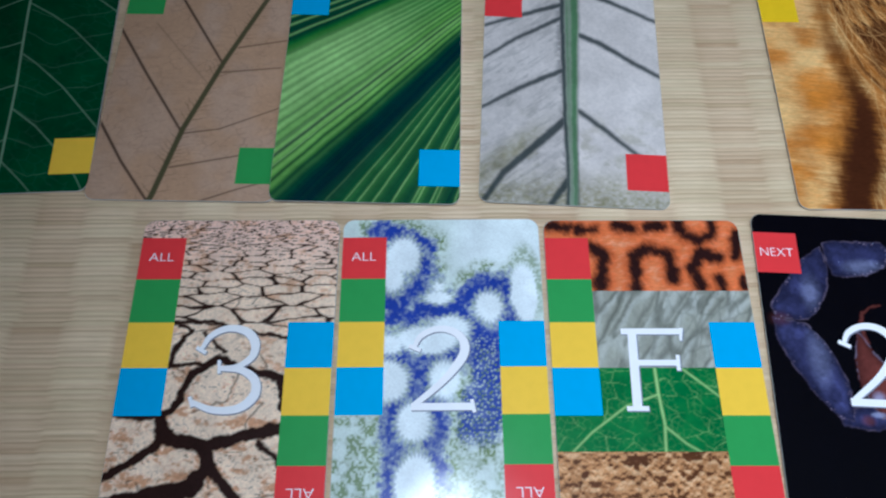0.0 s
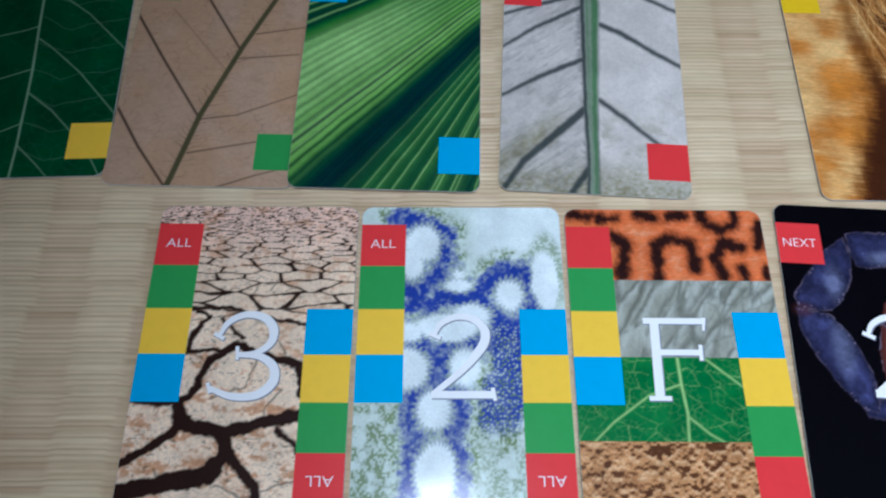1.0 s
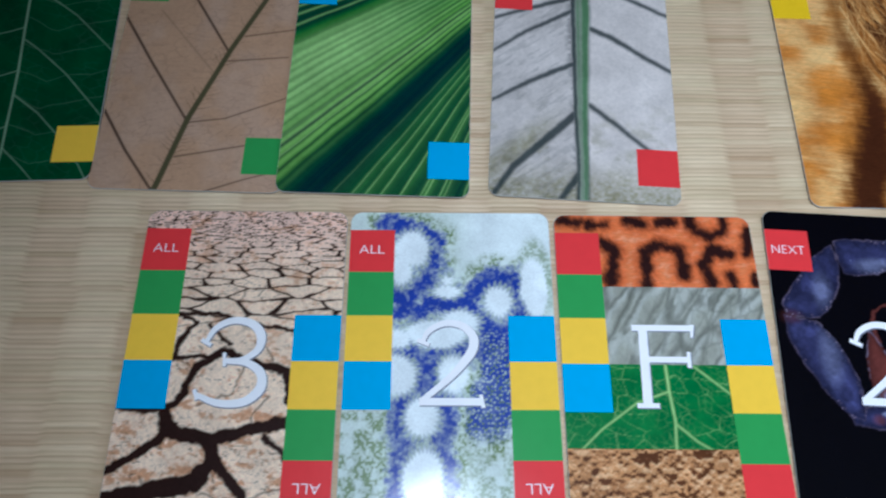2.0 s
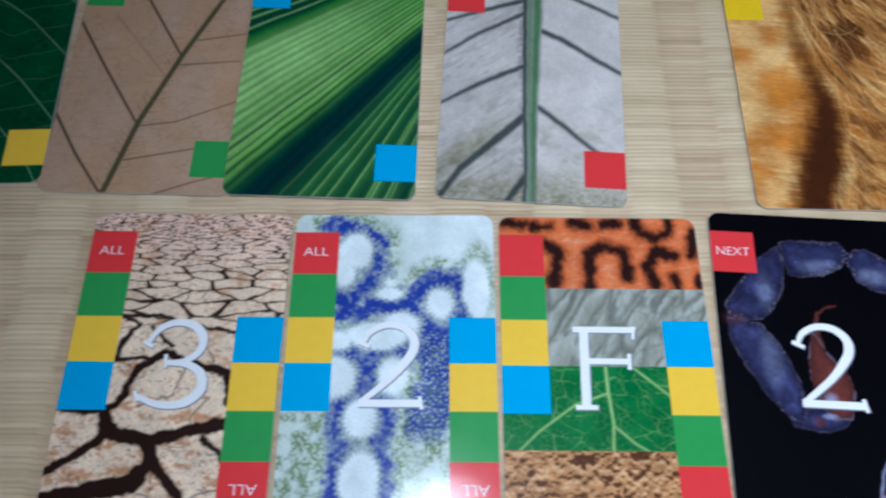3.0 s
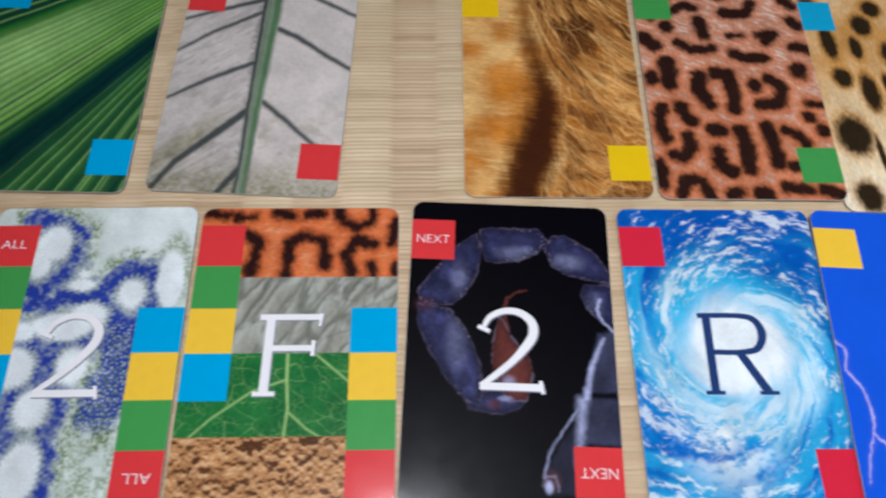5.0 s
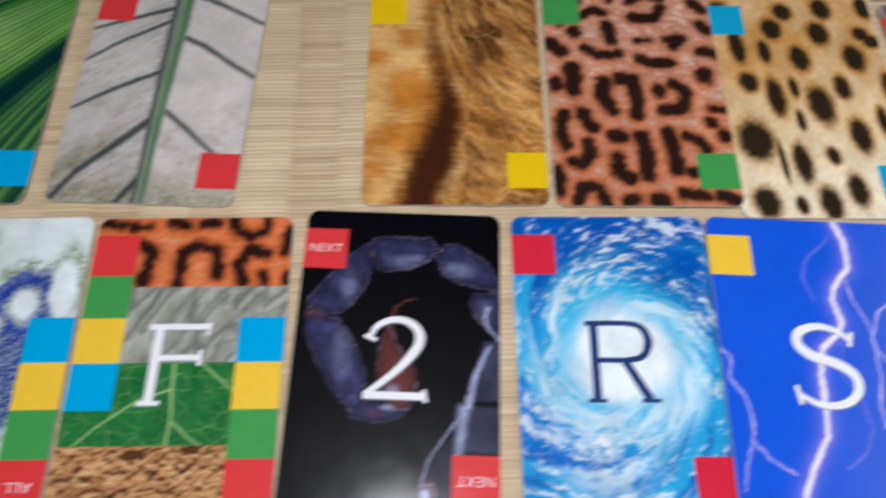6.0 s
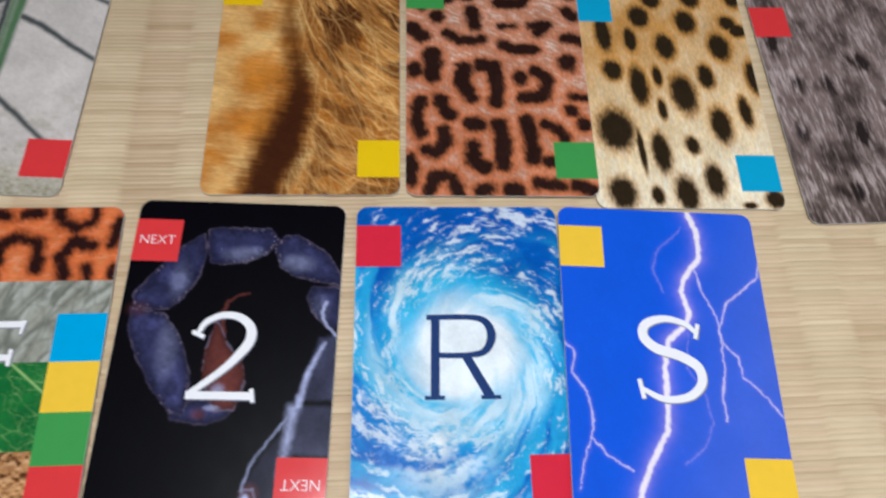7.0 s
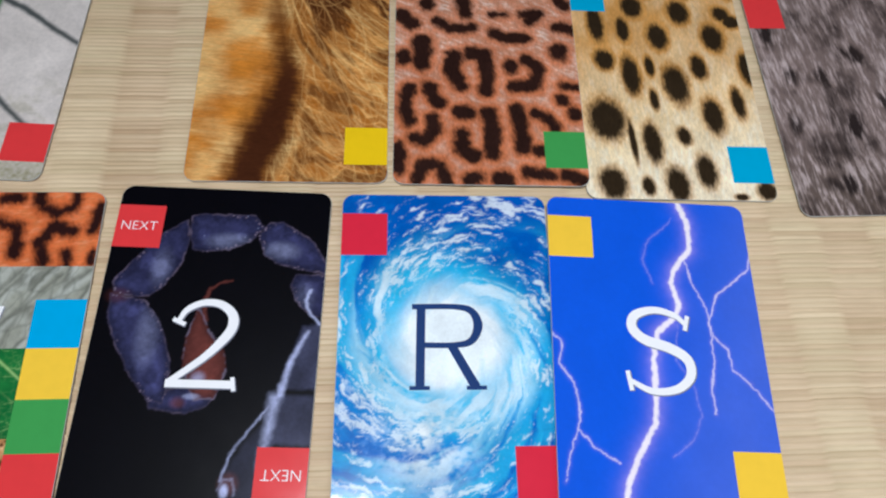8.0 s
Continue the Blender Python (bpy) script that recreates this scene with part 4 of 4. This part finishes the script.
PICTURES = {
    "dry_earth": (dry_earth, picture_mat("dry_earth_print", rgb(246, 220, 190), (rgb(42, 24, 20), rgb(206, 150, 108), rgb(244, 204, 186)), 0.2, 1.3)),
    "cell_tissue": (cell_tissue, picture_mat("cell_tissue_print", rgb(214, 226, 218), (rgb(44, 66, 158), rgb(112, 134, 78), rgb(240, 247, 248)), 0.1, 1.6)),
    "leopard_fur": (leopard_fur, picture_mat("leopard_print", rgb(204, 144, 114), (rgb(46, 27, 22), rgb(206, 112, 62), rgb(238, 210, 192)), 0.26, 0.9, (1.6, 0.7, 1), 12)),
    "leopard_strip": (leopard_strip, picture_mat("orange_leopard_print", rgb(226, 130, 78), (rgb(44, 22, 20), rgb(220, 104, 50), rgb(238, 170, 130)), 0.18, 0.9, (0.6, 1.6, 1), 8)),
    "cheetah_fur": (cheetah_fur, picture_mat("cheetah_print", rgb(246, 220, 172), (rgb(48, 37, 24), rgb(206, 150, 80), rgb(252, 240, 212)), 0.2, 0.9, (1.6, 0.6, 1), 10)),
    "lion_mane": (lion_mane, picture_mat("lion_print", rgb(194, 120, 44), (rgb(68, 34, 18), rgb(242, 202, 132), rgb(210, 132, 46)), 0.2, 1.0, (0.5, 1.5, 1), -25)),
    "grey_fur": (grey_fur, picture_mat("grey_fur_print", rgb(132, 114, 108), (rgb(46, 38, 37), rgb(200, 182, 178), rgb(110, 94, 82)), 0.18, 1.0, (1.8, 0.4, 1), 6)),
    "green_leaf": (green_leaf, picture_mat("green_leaf_print", rgb(6, 70, 38), (rgb(150, 182, 146), rgb(8, 82, 44), rgb(20, 60, 36)), 0.1, 0.8)),
    "dry_leaf": (dry_leaf, picture_mat("dry_leaf_print", rgb(190, 153, 120), (rgb(84, 80, 54), rgb(72, 54, 44), rgb(192, 164, 142)), 0.08, 0.9, broad=0.06)),
    "palm_leaf": (palm_leaf, picture_mat("palm_leaf_print", rgb(40, 112, 48), (rgb(168, 212, 128), rgb(6, 40, 46), rgb(112, 176, 56)), 0.1, 0.7)),
    "white_leaf": (white_leaf, picture_mat("white_leaf_print", rgb(217, 208, 201), (rgb(88, 124, 86), rgb(46, 58, 60), rgb(132, 127, 82)), 0.1, 0.9)),
    "small_leaf": (small_leaf, picture_mat("small_leaf_print", rgb(30, 110, 54), (rgb(168, 206, 128), rgb(48, 134, 62), rgb(20, 90, 40)), 0.12, 0.9)),
    "hide_skin": (hide_skin, picture_mat("hide_print", rgb(160, 161, 147), (rgb(84, 86, 76), rgb(108, 112, 102), rgb(188, 190, 180)), 0.12, 1.0, (1, 0.6, 1), 40)),
    "crumbled_soil": (crumbled_soil, picture_mat("soil_print", rgb(200, 144, 92), (rgb(92, 54, 30), rgb(226, 182, 134), rgb(150, 100, 60)), 0.28, 1.2)),
    "storm": (storm, picture_mat("storm_print", rgb(6, 106, 200), (rgb(244, 252, 254), rgb(58, 188, 232), rgb(2, 66, 172)), 0.08, 1.4)),
    "lightning": (lightning, picture_mat("lightning_print", rgb(30, 92, 224), (rgb(252, 242, 250), rgb(184, 160, 244), rgb(82, 110, 216)), 0.03, 0.8, broad=0.05)),
    "scorpion_tail": (scorpion_tail, picture_mat("scorpion_print", rgb(4, 4, 10), (rgb(184, 190, 228), rgb(106, 54, 48), rgb(74, 76, 124)), 0.2, 0.9)),
    "bare_skin": (bare_skin, picture_mat("skin_print", rgb(214, 132, 104), (rgb(222, 150, 118), rgb(200, 112, 84), rgb(214, 132, 104)), 0.08, 0.9)),
}

# ---- mesh makers ----
def link_mesh(name, me, mat, parent=None, label=""):
    me.materials.append(mat)
    ob = new(name, me)
    if parent:
        ob.parent = parent
    return tagged(ob, label)


def part(name, bm, mat, parent, label=""):
    """One bmesh as one mesh object under its thing."""
    me = bpy.data.meshes.new(name)
    bm.to_mesh(me)
    bm.free()
    return link_mesh(name, me, mat, parent, label)


def grid_mesh(name, X, Y, Z, masks):
    """A sheet over a grid of points (rows of Y), with three ink masks at its points."""
    rows, cols = X.shape
    me = bpy.data.meshes.new(name)
    n = np.arange(rows * cols).reshape(rows, cols)
    quads = np.stack([n[:-1, :-1], n[:-1, 1:], n[1:, 1:], n[1:, :-1]], -1).reshape(-1, 4)
    me.vertices.add(rows * cols)
    me.vertices.foreach_set("co", np.stack([X, Y, Z], -1).astype(np.float32).ravel())
    me.loops.add(quads.size)
    me.loops.foreach_set("vertex_index", quads.astype(np.int32).ravel())
    me.polygons.add(len(quads))
    me.polygons.foreach_set("loop_start", np.arange(0, quads.size, 4, dtype=np.int32))
    me.update(calc_edges=True)
    ink = me.attributes.new("ink", "FLOAT_COLOR", "POINT")
    ink.data.foreach_set("color", np.stack([*(np.clip(m, 0, 1) for m in masks), np.ones(X.shape)], -1).astype(np.float32).ravel())
    return me


def picture(kind, card, low, high, level, step=0.29, label=""):
    """The printed picture of a card between two heights on it; outer corners follow the card's round corners."""
    field, mat = PICTURES[kind]
    hw, hh = CARD_W / 2 - 0.12, CARD_H / 2 - 0.12
    low, high = max(low, -hh), min(high, hh)
    x, y = np.meshgrid(np.linspace(-hw, hw, int(2 * hw / step)), np.linspace(low, high, int((high - low) / step)))
    cx, cy = np.maximum(np.abs(x) - (hw - CORNER), 0) / CORNER, np.maximum(np.abs(y) - (hh - CORNER), 0) / CORNER
    long, big = np.hypot(cx, cy) + 1e-9, np.maximum(cx, cy)
    k = np.where((cx > 0) & (cy > 0), big / long, 1.0)
    x = np.where((cx > 0) & (cy > 0), np.sign(x) * (hw - CORNER + CORNER * cx * k), x)
    y = np.where((cx > 0) & (cy > 0), np.sign(y) * (hh - CORNER + CORNER * cy * k), y)
    me = grid_mesh("picture", x * MM, y * MM, np.full(x.shape, level * MM), field(x, y))
    return link_mesh("picture", me, mat, card, label)


def card_body(label, m):
    """Cut card stock with round corners and a slightly softened top edge."""
    bm = bmesh.new()
    outline = []
    for sx, sy, start in ((1, 1, 0), (-1, 1, 90), (-1, -1, 180), (1, -1, 270)):
        for k in range(9):
            a = radians(start + k * 11.25)
            outline.append((sx * (CARD_W / 2 - CORNER), sy * (CARD_H / 2 - CORNER), math.cos(a), math.sin(a)))
    rings = []
    for z, inset in ((0.0, 0.06), (0.06, 0.0), (CARD_T - 0.08, 0.0), (CARD_T, 0.08)):
        rings.append([bm.verts.new(((x + c * (CORNER - inset)) * MM, (y + s * (CORNER - inset)) * MM, z * MM)) for x, y, c, s in outline])
    for lower, upper in zip(rings, rings[1:]):
        for k in range(len(lower)):
            bm.faces.new((lower[k], lower[k - len(lower) + 1], upper[k - len(lower) + 1], upper[k]))
    bm.faces.new(rings[-1])
    bm.faces.new(rings[0][::-1])
    card = part("playing_card", bm, CARD_STOCK, None)
    card.matrix_world = m
    return tagged(card, label, "card", "picture cards on the mat")


def patch(name, mat, card, x0, x1, y0, y1, level, label=""):
    bm = bmesh.new()
    z0, z1 = (level - 0.02) * MM, level * MM
    bmesh.ops.create_cube(bm, size=1, matrix=Matrix.LocRotScale(((x0 + x1) / 2 * MM, (y0 + y1) / 2 * MM, (z0 + z1) / 2), None, ((x1 - x0) * MM, (y1 - y0) * MM, z1 - z0)))
    return part(name, bm, mat, card, label)


def curve_points(points, steps=8):
    """A smooth line through the points."""
    p = [Vector((*q, 0)) for q in points]
    p = [2 * p[0] - p[1], *p, 2 * p[-1] - p[-2]]
    out = []
    for k in range(1, len(p) - 2):
        a, b, c, d = p[k - 1:k + 3]
        for i in range(steps):
            t = i / steps
            out.append(0.5 * (2 * b + (c - a) * t + (2 * a - 5 * b + 4 * c - d) * t * t + (3 * b - a - 3 * c + d) * t ** 3))
    return out + [p[-2]]


def ribbon(bm, points, widths, level, round_line=True):
    """A flat printed stroke whose width runs through the widths given."""
    line = curve_points(points) if round_line else [Vector((*q, 0)) for q in points]
    last = None
    for k, q in enumerate(line):
        ahead = (line[min(k + 1, len(line) - 1)] - line[max(k - 1, 0)]).normalized()
        w = float(np.interp(k / (len(line) - 1), np.linspace(0, 1, len(widths)), widths)) / 2
        side = Vector((-ahead.y, ahead.x, 0)) * w
        pair = [bm.verts.new(((q + s) * MM).to_tuple()[:2] + (level * MM,)) for s in (side, -side)]
        if last:
            bm.faces.new((last[0], last[1], pair[1], pair[0]))
        last = pair


GLYPHS = {
    "2": [([(-7.4, 5.6), (-5.6, 8.7), (-1.5, 10.7), (3.0, 10.3), (6.2, 7.6), (6.5, 4.0), (4.2, 0.2), (0, -4.4), (-7.6, -10.6)], (1.2, 1.7, 1.9, 2.3, 2.8, 2.6, 2.0, 1.6), 1),
          ([(-8.2, -10.8), (8.6, -10.8)], (2.1, 2.1), 0), ([(8.3, -8.9), (9.0, -12.4)], (1.1, 1.1), 0), ([(-8.9, 6.0), (-5.6, 4.6)], (1.2, 1.2), 0)],
    "3": [([(-8.0, 5.0), (-5.6, 9.0), (-0.8, 11.2), (4.6, 10.4), (7.6, 7.2), (7.2, 3.2), (3.2, 0.4), (-1.6, -0.2)], (1.2, 1.8, 2.0, 2.4, 2.8, 2.2, 1.6, 1.5), 1),
          ([(-1.6, -0.1), (4.4, -0.6), (8.6, -3.4), (8.8, -7.6), (4.6, -11.0), (-2.4, -11.4), (-9.0, -9.2)], (1.5, 2.0, 2.6, 2.9, 2.4, 2.0, 1.4), 1),
          ([(-2.3, 2.2), (-1.9, -1.6)], (1.0, 1.0), 0), ([(-9.4, 5.8), (-6.4, 4.2)], (1.2, 1.2), 0), ([(-9.6, -7.8), (-8.4, -10.6)], (1.1, 1.1), 0)],
    "F": [([(-5.9, 10.4), (-6.5, -11.0)], (2.8, 2.8), 0), ([(-9.2, 10.3), (9.2, 10.3)], (1.9, 1.9), 0), ([(9.1, 11.3), (8.5, 7.6)], (1.2, 0.8), 0),
          ([(-6, 1.4), (7.0, 1.4)], (1.8, 1.8), 0), ([(7.0, 3.6), (6.8, -0.8)], (1.2, 1.2), 0), ([(-9.6, -11.1), (-3.2, -11.1)], (1.4, 1.4), 0)],
    "R": [([(-6.8, 11.2), (-7.3, -11.0)], (2.7, 2.7), 0), ([(-9.4, 10.8), (2.6, 10.8), (7.6, 9.6), (9.4, 5.6), (7.4, 1.4), (2.6, 0.2), (-7, 0.2)], (1.7, 1.7, 2.2, 2.9, 2.2, 1.7, 1.7), 1),
          ([(1.6, 0.2), (8.2, -11)], (2.7, 2.9), 0), ([(-10.2, -11.1), (-4.6, -11.1)], (1.2, 1.2), 0), ([(5.6, -11.1), (11.2, -11.1)], (1.2, 1.2), 0)],
    "S": [([(7.6, 7.2), (4.8, 9.8), (-0.6, 11.1), (-5.8, 9.4), (-6.8, 5.8), (-3.6, 2.6), (2.6, 0.6), (7.0, -2.4), (7.4, -6.8), (3.6, -10.4), (-2.8, -11.2), (-8.4, -8.6)], (1.2, 1.7, 2.0, 2.6, 2.8, 2.9, 2.9, 2.8, 2.6, 2.2, 1.8, 1.3), 1),
          ([(8.3, 9.8), (7.2, 5.6)], (1.2, 1.2), 0), ([(-9.0, -6.0), (-8.2, -11.2)], (1.2, 1.2), 0)],
}


STOUT = {"R": 0.88, "S": 0.96, "F": 0.9, "2": 0.95, "3": 0.95}
WIDE, SLIDE = {"S": 1.04, "R": 0.94, "3": 0.95, "F": 0.94}, {"R": 0.6, "2": 0.3, "F": 0.5}


def glyph(sign, mat, card, level, label=""):
    if mat is WHITE:   # the thin printed outline to the lower right
        under = bmesh.new()
        for k, (points, widths, round_line) in enumerate(GLYPHS[sign]):
            ribbon(under, [(x * WIDE.get(sign, 1) - SLIDE.get(sign, 0) + 0.22, y - 0.22) for x, y in points], [w * STOUT.get(sign, 1.0) + 0.2 for w in widths], level - 0.03 + 0.003 * k, round_line)
        part("sign_outline", under, OUTLINE, card, "thin grey printed outline")
    bm = bmesh.new()
    for k, (points, widths, round_line) in enumerate(GLYPHS[sign]):
        ribbon(bm, [(x * WIDE.get(sign, 1) - SLIDE.get(sign, 0), y) for x, y in points], [w * STOUT.get(sign, 1.0) for w in widths], level + 0.004 * k, round_line)
    return part("numeral" if sign.isdigit() else "letter", bm, mat, card, label)


def caption(text, card, x, y, width, turn, level):
    """A small printed word, centred at x, y."""
    cu = bpy.data.curves.new("caption", "FONT")
    cu.body, cu.align_x, cu.align_y, cu.size = text, "CENTER", "CENTER", 0.0043
    cu.offset = -0.00006
    tmp = new("caption_outline", cu)
    bpy.context.view_layer.update()
    me = bpy.data.meshes.new_from_object(tmp.evaluated_get(bpy.context.evaluated_depsgraph_get()))
    bpy.data.objects.remove(tmp)
    me.name = "caption"
    xs = [v.co.x for v in me.vertices]
    me.transform(Matrix.Diagonal((width * MM / (max(xs) - min(xs)), 0.9, 1, 1)))
    me.transform(pose(x * MM, y * MM, level * MM, 0, 0, turn))
    return link_mesh("caption", me, WHITE, card, "white capital letters " + text)


# ---- room: floor, walls, ceiling ----
def slab(name, mat, x0, x1, y0, y1, z0, z1, label=""):
    bm = bmesh.new()
    bmesh.ops.create_cube(bm, size=1, matrix=Matrix.LocRotScale(((x0 + x1) / 2, (y0 + y1) / 2, (z0 + z1) / 2), None, (x1 - x0, y1 - y0, z1 - z0)))
    return tagged(part(name, bm, mat, None, label), kind="structure")


floor = slab("floor", wall_mat("plain_rush", rgb(214, 192, 142)), -1.75, 0.81, -1.8, 1.9, -0.06, -0.0022, "straw-coloured woven rush floor mat")
WALL = wall_mat("wall_plaster", rgb(206, 196, 178))
slab("wall_north", WALL, -1.85, 0.91, 1.9, 2.0, -0.06, 2.4, "plain beige plaster wall")
slab("wall_south", WALL, -1.85, 0.91, -1.9, -1.8, -0.06, 2.4, "plain beige plaster wall")
slab("wall_west", WALL, -1.85, -1.75, -1.8, 1.9, -0.06, 2.4, "plain beige plaster wall")


def wall_with_opening():
    """The unseen east wall: four blocks round a low opening through it, made up for the fill light."""
    bm = bmesh.new()
    for y0, y1, z0, z1 in ((-1.8, -1.17, -0.06, 2.4), (-0.03, 1.9, -0.06, 2.4), (-1.17, -0.03, -0.06, 0.13), (-1.17, -0.03, 0.87, 2.4)):
        bmesh.ops.create_cube(bm, size=1, matrix=Matrix.LocRotScale((0.86, (y0 + y1) / 2, (z0 + z1) / 2), None, (0.1, y1 - y0, z1 - z0)))
    return tagged(part("wall_east", bm, WALL, None, "plain beige plaster wall with an added low opening"), kind="structure")


wall_with_opening()
slab("ceiling", wall_mat("ceiling_board", rgb(164, 140, 110)), -1.85, 0.91, -1.9, 2.0, 2.4, 2.48, "plain light wooden ceiling")


def rush_weave():
    """Stalks side by side, pressed down where the warp threads cross them."""
    pitch, band, phase = 1.5, 14.9, 86.7
    xs = np.arange(-230.0, 430.0, 2.13)
    count = 240
    profile = np.array([-0.35, 0.75, 1.0, 0.75])
    x, row = np.meshgrid(xs, np.arange(count * 4))
    stalk, across = row // 4, (row % 4) / 4
    drift = 0.55 * (value_noise(x / 60, stalk * 0.35, 7) - 0.5) + 0.25 * (hashed(stalk, 1, 3) - 0.5)
    column = np.floor((x - phase + 1.4 * (value_noise(stalk * 0.25, 3.0, 4) - 0.5)) / band)
    u = (x - phase) / band - np.floor((x - phase) / band)
    y = -130 + (stalk + across) * pitch + drift + 0.26 * pitch * (column % 2)
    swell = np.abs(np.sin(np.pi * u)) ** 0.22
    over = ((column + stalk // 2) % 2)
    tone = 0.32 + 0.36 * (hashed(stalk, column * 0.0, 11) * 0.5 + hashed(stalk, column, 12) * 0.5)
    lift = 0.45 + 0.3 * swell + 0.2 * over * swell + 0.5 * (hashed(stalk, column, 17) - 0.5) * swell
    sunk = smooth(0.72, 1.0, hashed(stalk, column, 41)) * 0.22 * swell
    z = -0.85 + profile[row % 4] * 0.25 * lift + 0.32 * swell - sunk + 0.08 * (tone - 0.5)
    # groove shade in the colour too: stalks darken where the warp presses them
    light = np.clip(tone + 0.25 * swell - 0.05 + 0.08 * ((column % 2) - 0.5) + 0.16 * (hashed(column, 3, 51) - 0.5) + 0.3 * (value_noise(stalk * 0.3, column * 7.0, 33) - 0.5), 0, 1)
    brown = smooth(0.8, 1.0, hashed(stalk, column, 21)) * 0.28 + 0.15 * smooth(0.9, 1.0, hashed(stalk, 0, 5))
    green = smooth(0.55, 0.95, hashed(stalk, 2, 31)) * 0.1 + 0.07 * (column % 2)
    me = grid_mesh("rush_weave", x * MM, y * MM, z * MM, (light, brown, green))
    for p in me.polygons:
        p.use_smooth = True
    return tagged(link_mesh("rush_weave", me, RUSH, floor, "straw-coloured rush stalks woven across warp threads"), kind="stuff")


rush_weave()

# ---- the cards ----
TOP = CARD_T + 0.05
INK_LEVEL, SIGN_LEVEL = TOP + 0.04, TOP + 0.07


def small_squares(card, mat):
    hw, hh = CARD_W / 2 - 0.1, CARD_H / 2
    for sx in (-1, 1):
        a, b = sorted((sx * hw, sx * (hw - SQ_SMALL)))
        c, d = sorted((-sx * (hh - EDGE_SMALL), -sx * (hh - EDGE_SMALL - SQ_SMALL)))
        patch("colour_square", mat, card, a, b, c, d, INK_LEVEL, mat.name.split("_")[0] + " printed square")


def square_columns(card):
    hw, hh = CARD_W / 2 - 0.1, CARD_H / 2
    for k, mat in enumerate((RED, GREEN, YELLOW, BLUE)):
        y = hh - EDGE - k * SQ
        for x, low in ((-hw, y - SQ), (hw - SQ, -y)):
            patch("colour_square", mat, card, x, x + SQ, low, low + SQ, INK_LEVEL, mat.name.split("_")[0] + " printed square")


def make_card(kinds, label, x, y, turn, lift=0.0, lean=0.0):
    """A card lying on the mat: its stock and its printed picture or stacked strips of pictures."""
    card = card_body(label, pose(x, y, lift * MM, 0, lean, turn))
    height = CARD_H / len(kinds)
    for k, kind in enumerate(kinds):
        top = CARD_H / 2 - k * height
        picture(kind, card, top - height, top, TOP, 0.29)
    return card


HW, HH = CARD_W / 2, CARD_H / 2
earth = make_card(["dry_earth"], "glossy card with cracked dry earth and white numeral three", -0.05961, 0.00014, -0.25)
tissue = make_card(["cell_tissue"], "glossy card with blue and white cell tissue and numeral two", 0.0, 0.0, 0.0)
strips = make_card(["leopard_strip", "hide_skin", "small_leaf", "crumbled_soil"], "glossy card with four strips of fur, hide, leaf and soil", 0.05959, -0.00069, -0.37)
for card, sign in ((earth, "3"), (tissue, "2"), (strips, "F")):
    square_columns(card)
    glyph(sign, WHITE, card, SIGN_LEVEL)
for card in (earth, tissue):
    for s, turn in ((-1, 0), (1, 180)):
        caption("ALL", card, s * (HW - SQ * 0.5), -s * (HH - EDGE - SQ * 0.48), 7.2, turn, SIGN_LEVEL)
tail = make_card(["scorpion_tail"], "glossy black card with a curled scorpion tail and numeral two", 0.12025, -0.00010, -2.99)
small_squares(tail, RED)
glyph("2", WHITE, tail, SIGN_LEVEL)
for s, turn in ((-1, 0), (1, 180)):
    caption("NEXT", tail, s * (HW - SQ_SMALL * 0.5), -s * (HH - EDGE_SMALL - SQ_SMALL * 0.5), 9.6, turn, SIGN_LEVEL)
hurricane = make_card(["storm"], "glossy blue card with a white whirling storm and letter R", 0.18313, -0.00238, -0.98)
small_squares(hurricane, CRIMSON)
glyph("R", NAVY, hurricane, SIGN_LEVEL)
bolt = make_card(["lightning"], "glossy blue card with white lightning and letter S, overlapping its neighbour", 0.24011, -0.00475, -3.49, 0.5, 0.45)
small_squares(bolt, YELLOW)
glyph("S", WHITE, bolt, SIGN_LEVEL)

for kind, label, ink, x, y, turn, lift, lean in (
        ("green_leaf", "glossy card with a dark green veined leaf", YELLOW, -0.13895, 0.09863, 1.89, 0, 0),
        ("dry_leaf", "glossy card with a beige leaf and dark veins", GREEN, -0.07890, 0.09598, -1.34, 0, 0),
        ("palm_leaf", "glossy card with a pleated green palm leaf, overlapping its neighbour", BLUE, -0.02221, 0.09476, -1.51, 0.5, 0.45),
        ("white_leaf", "glossy card with a pale leaf and green midrib", RED, 0.04318, 0.09343, -3.23, 0, 0),
        ("lion_mane", "glossy card with golden and brown lion mane", GOLD, 0.13900, 0.09140, -1.01, 0, 0),
        ("leopard_fur", "glossy card with rosetted leopard fur, overlapping its neighbour", GREEN, 0.19916, 0.08990, -1.34, 0.5, -0.45),
        ("cheetah_fur", "glossy card with black-spotted cheetah fur", CYAN, 0.25639, 0.08505, -1.38, 0, 0),
        ("grey_fur", "glossy card with grey-brown animal fur", RED, 0.31917, 0.07964, 0.78, 0, 0),
        ("bare_skin", "glossy card with a plain salmon-coloured picture", CRIMSON, 0.3172, 0.1705, 0.0, 0, 0)):
    small_squares(make_card([kind], label, x, y, turn, lift, lean), ink)
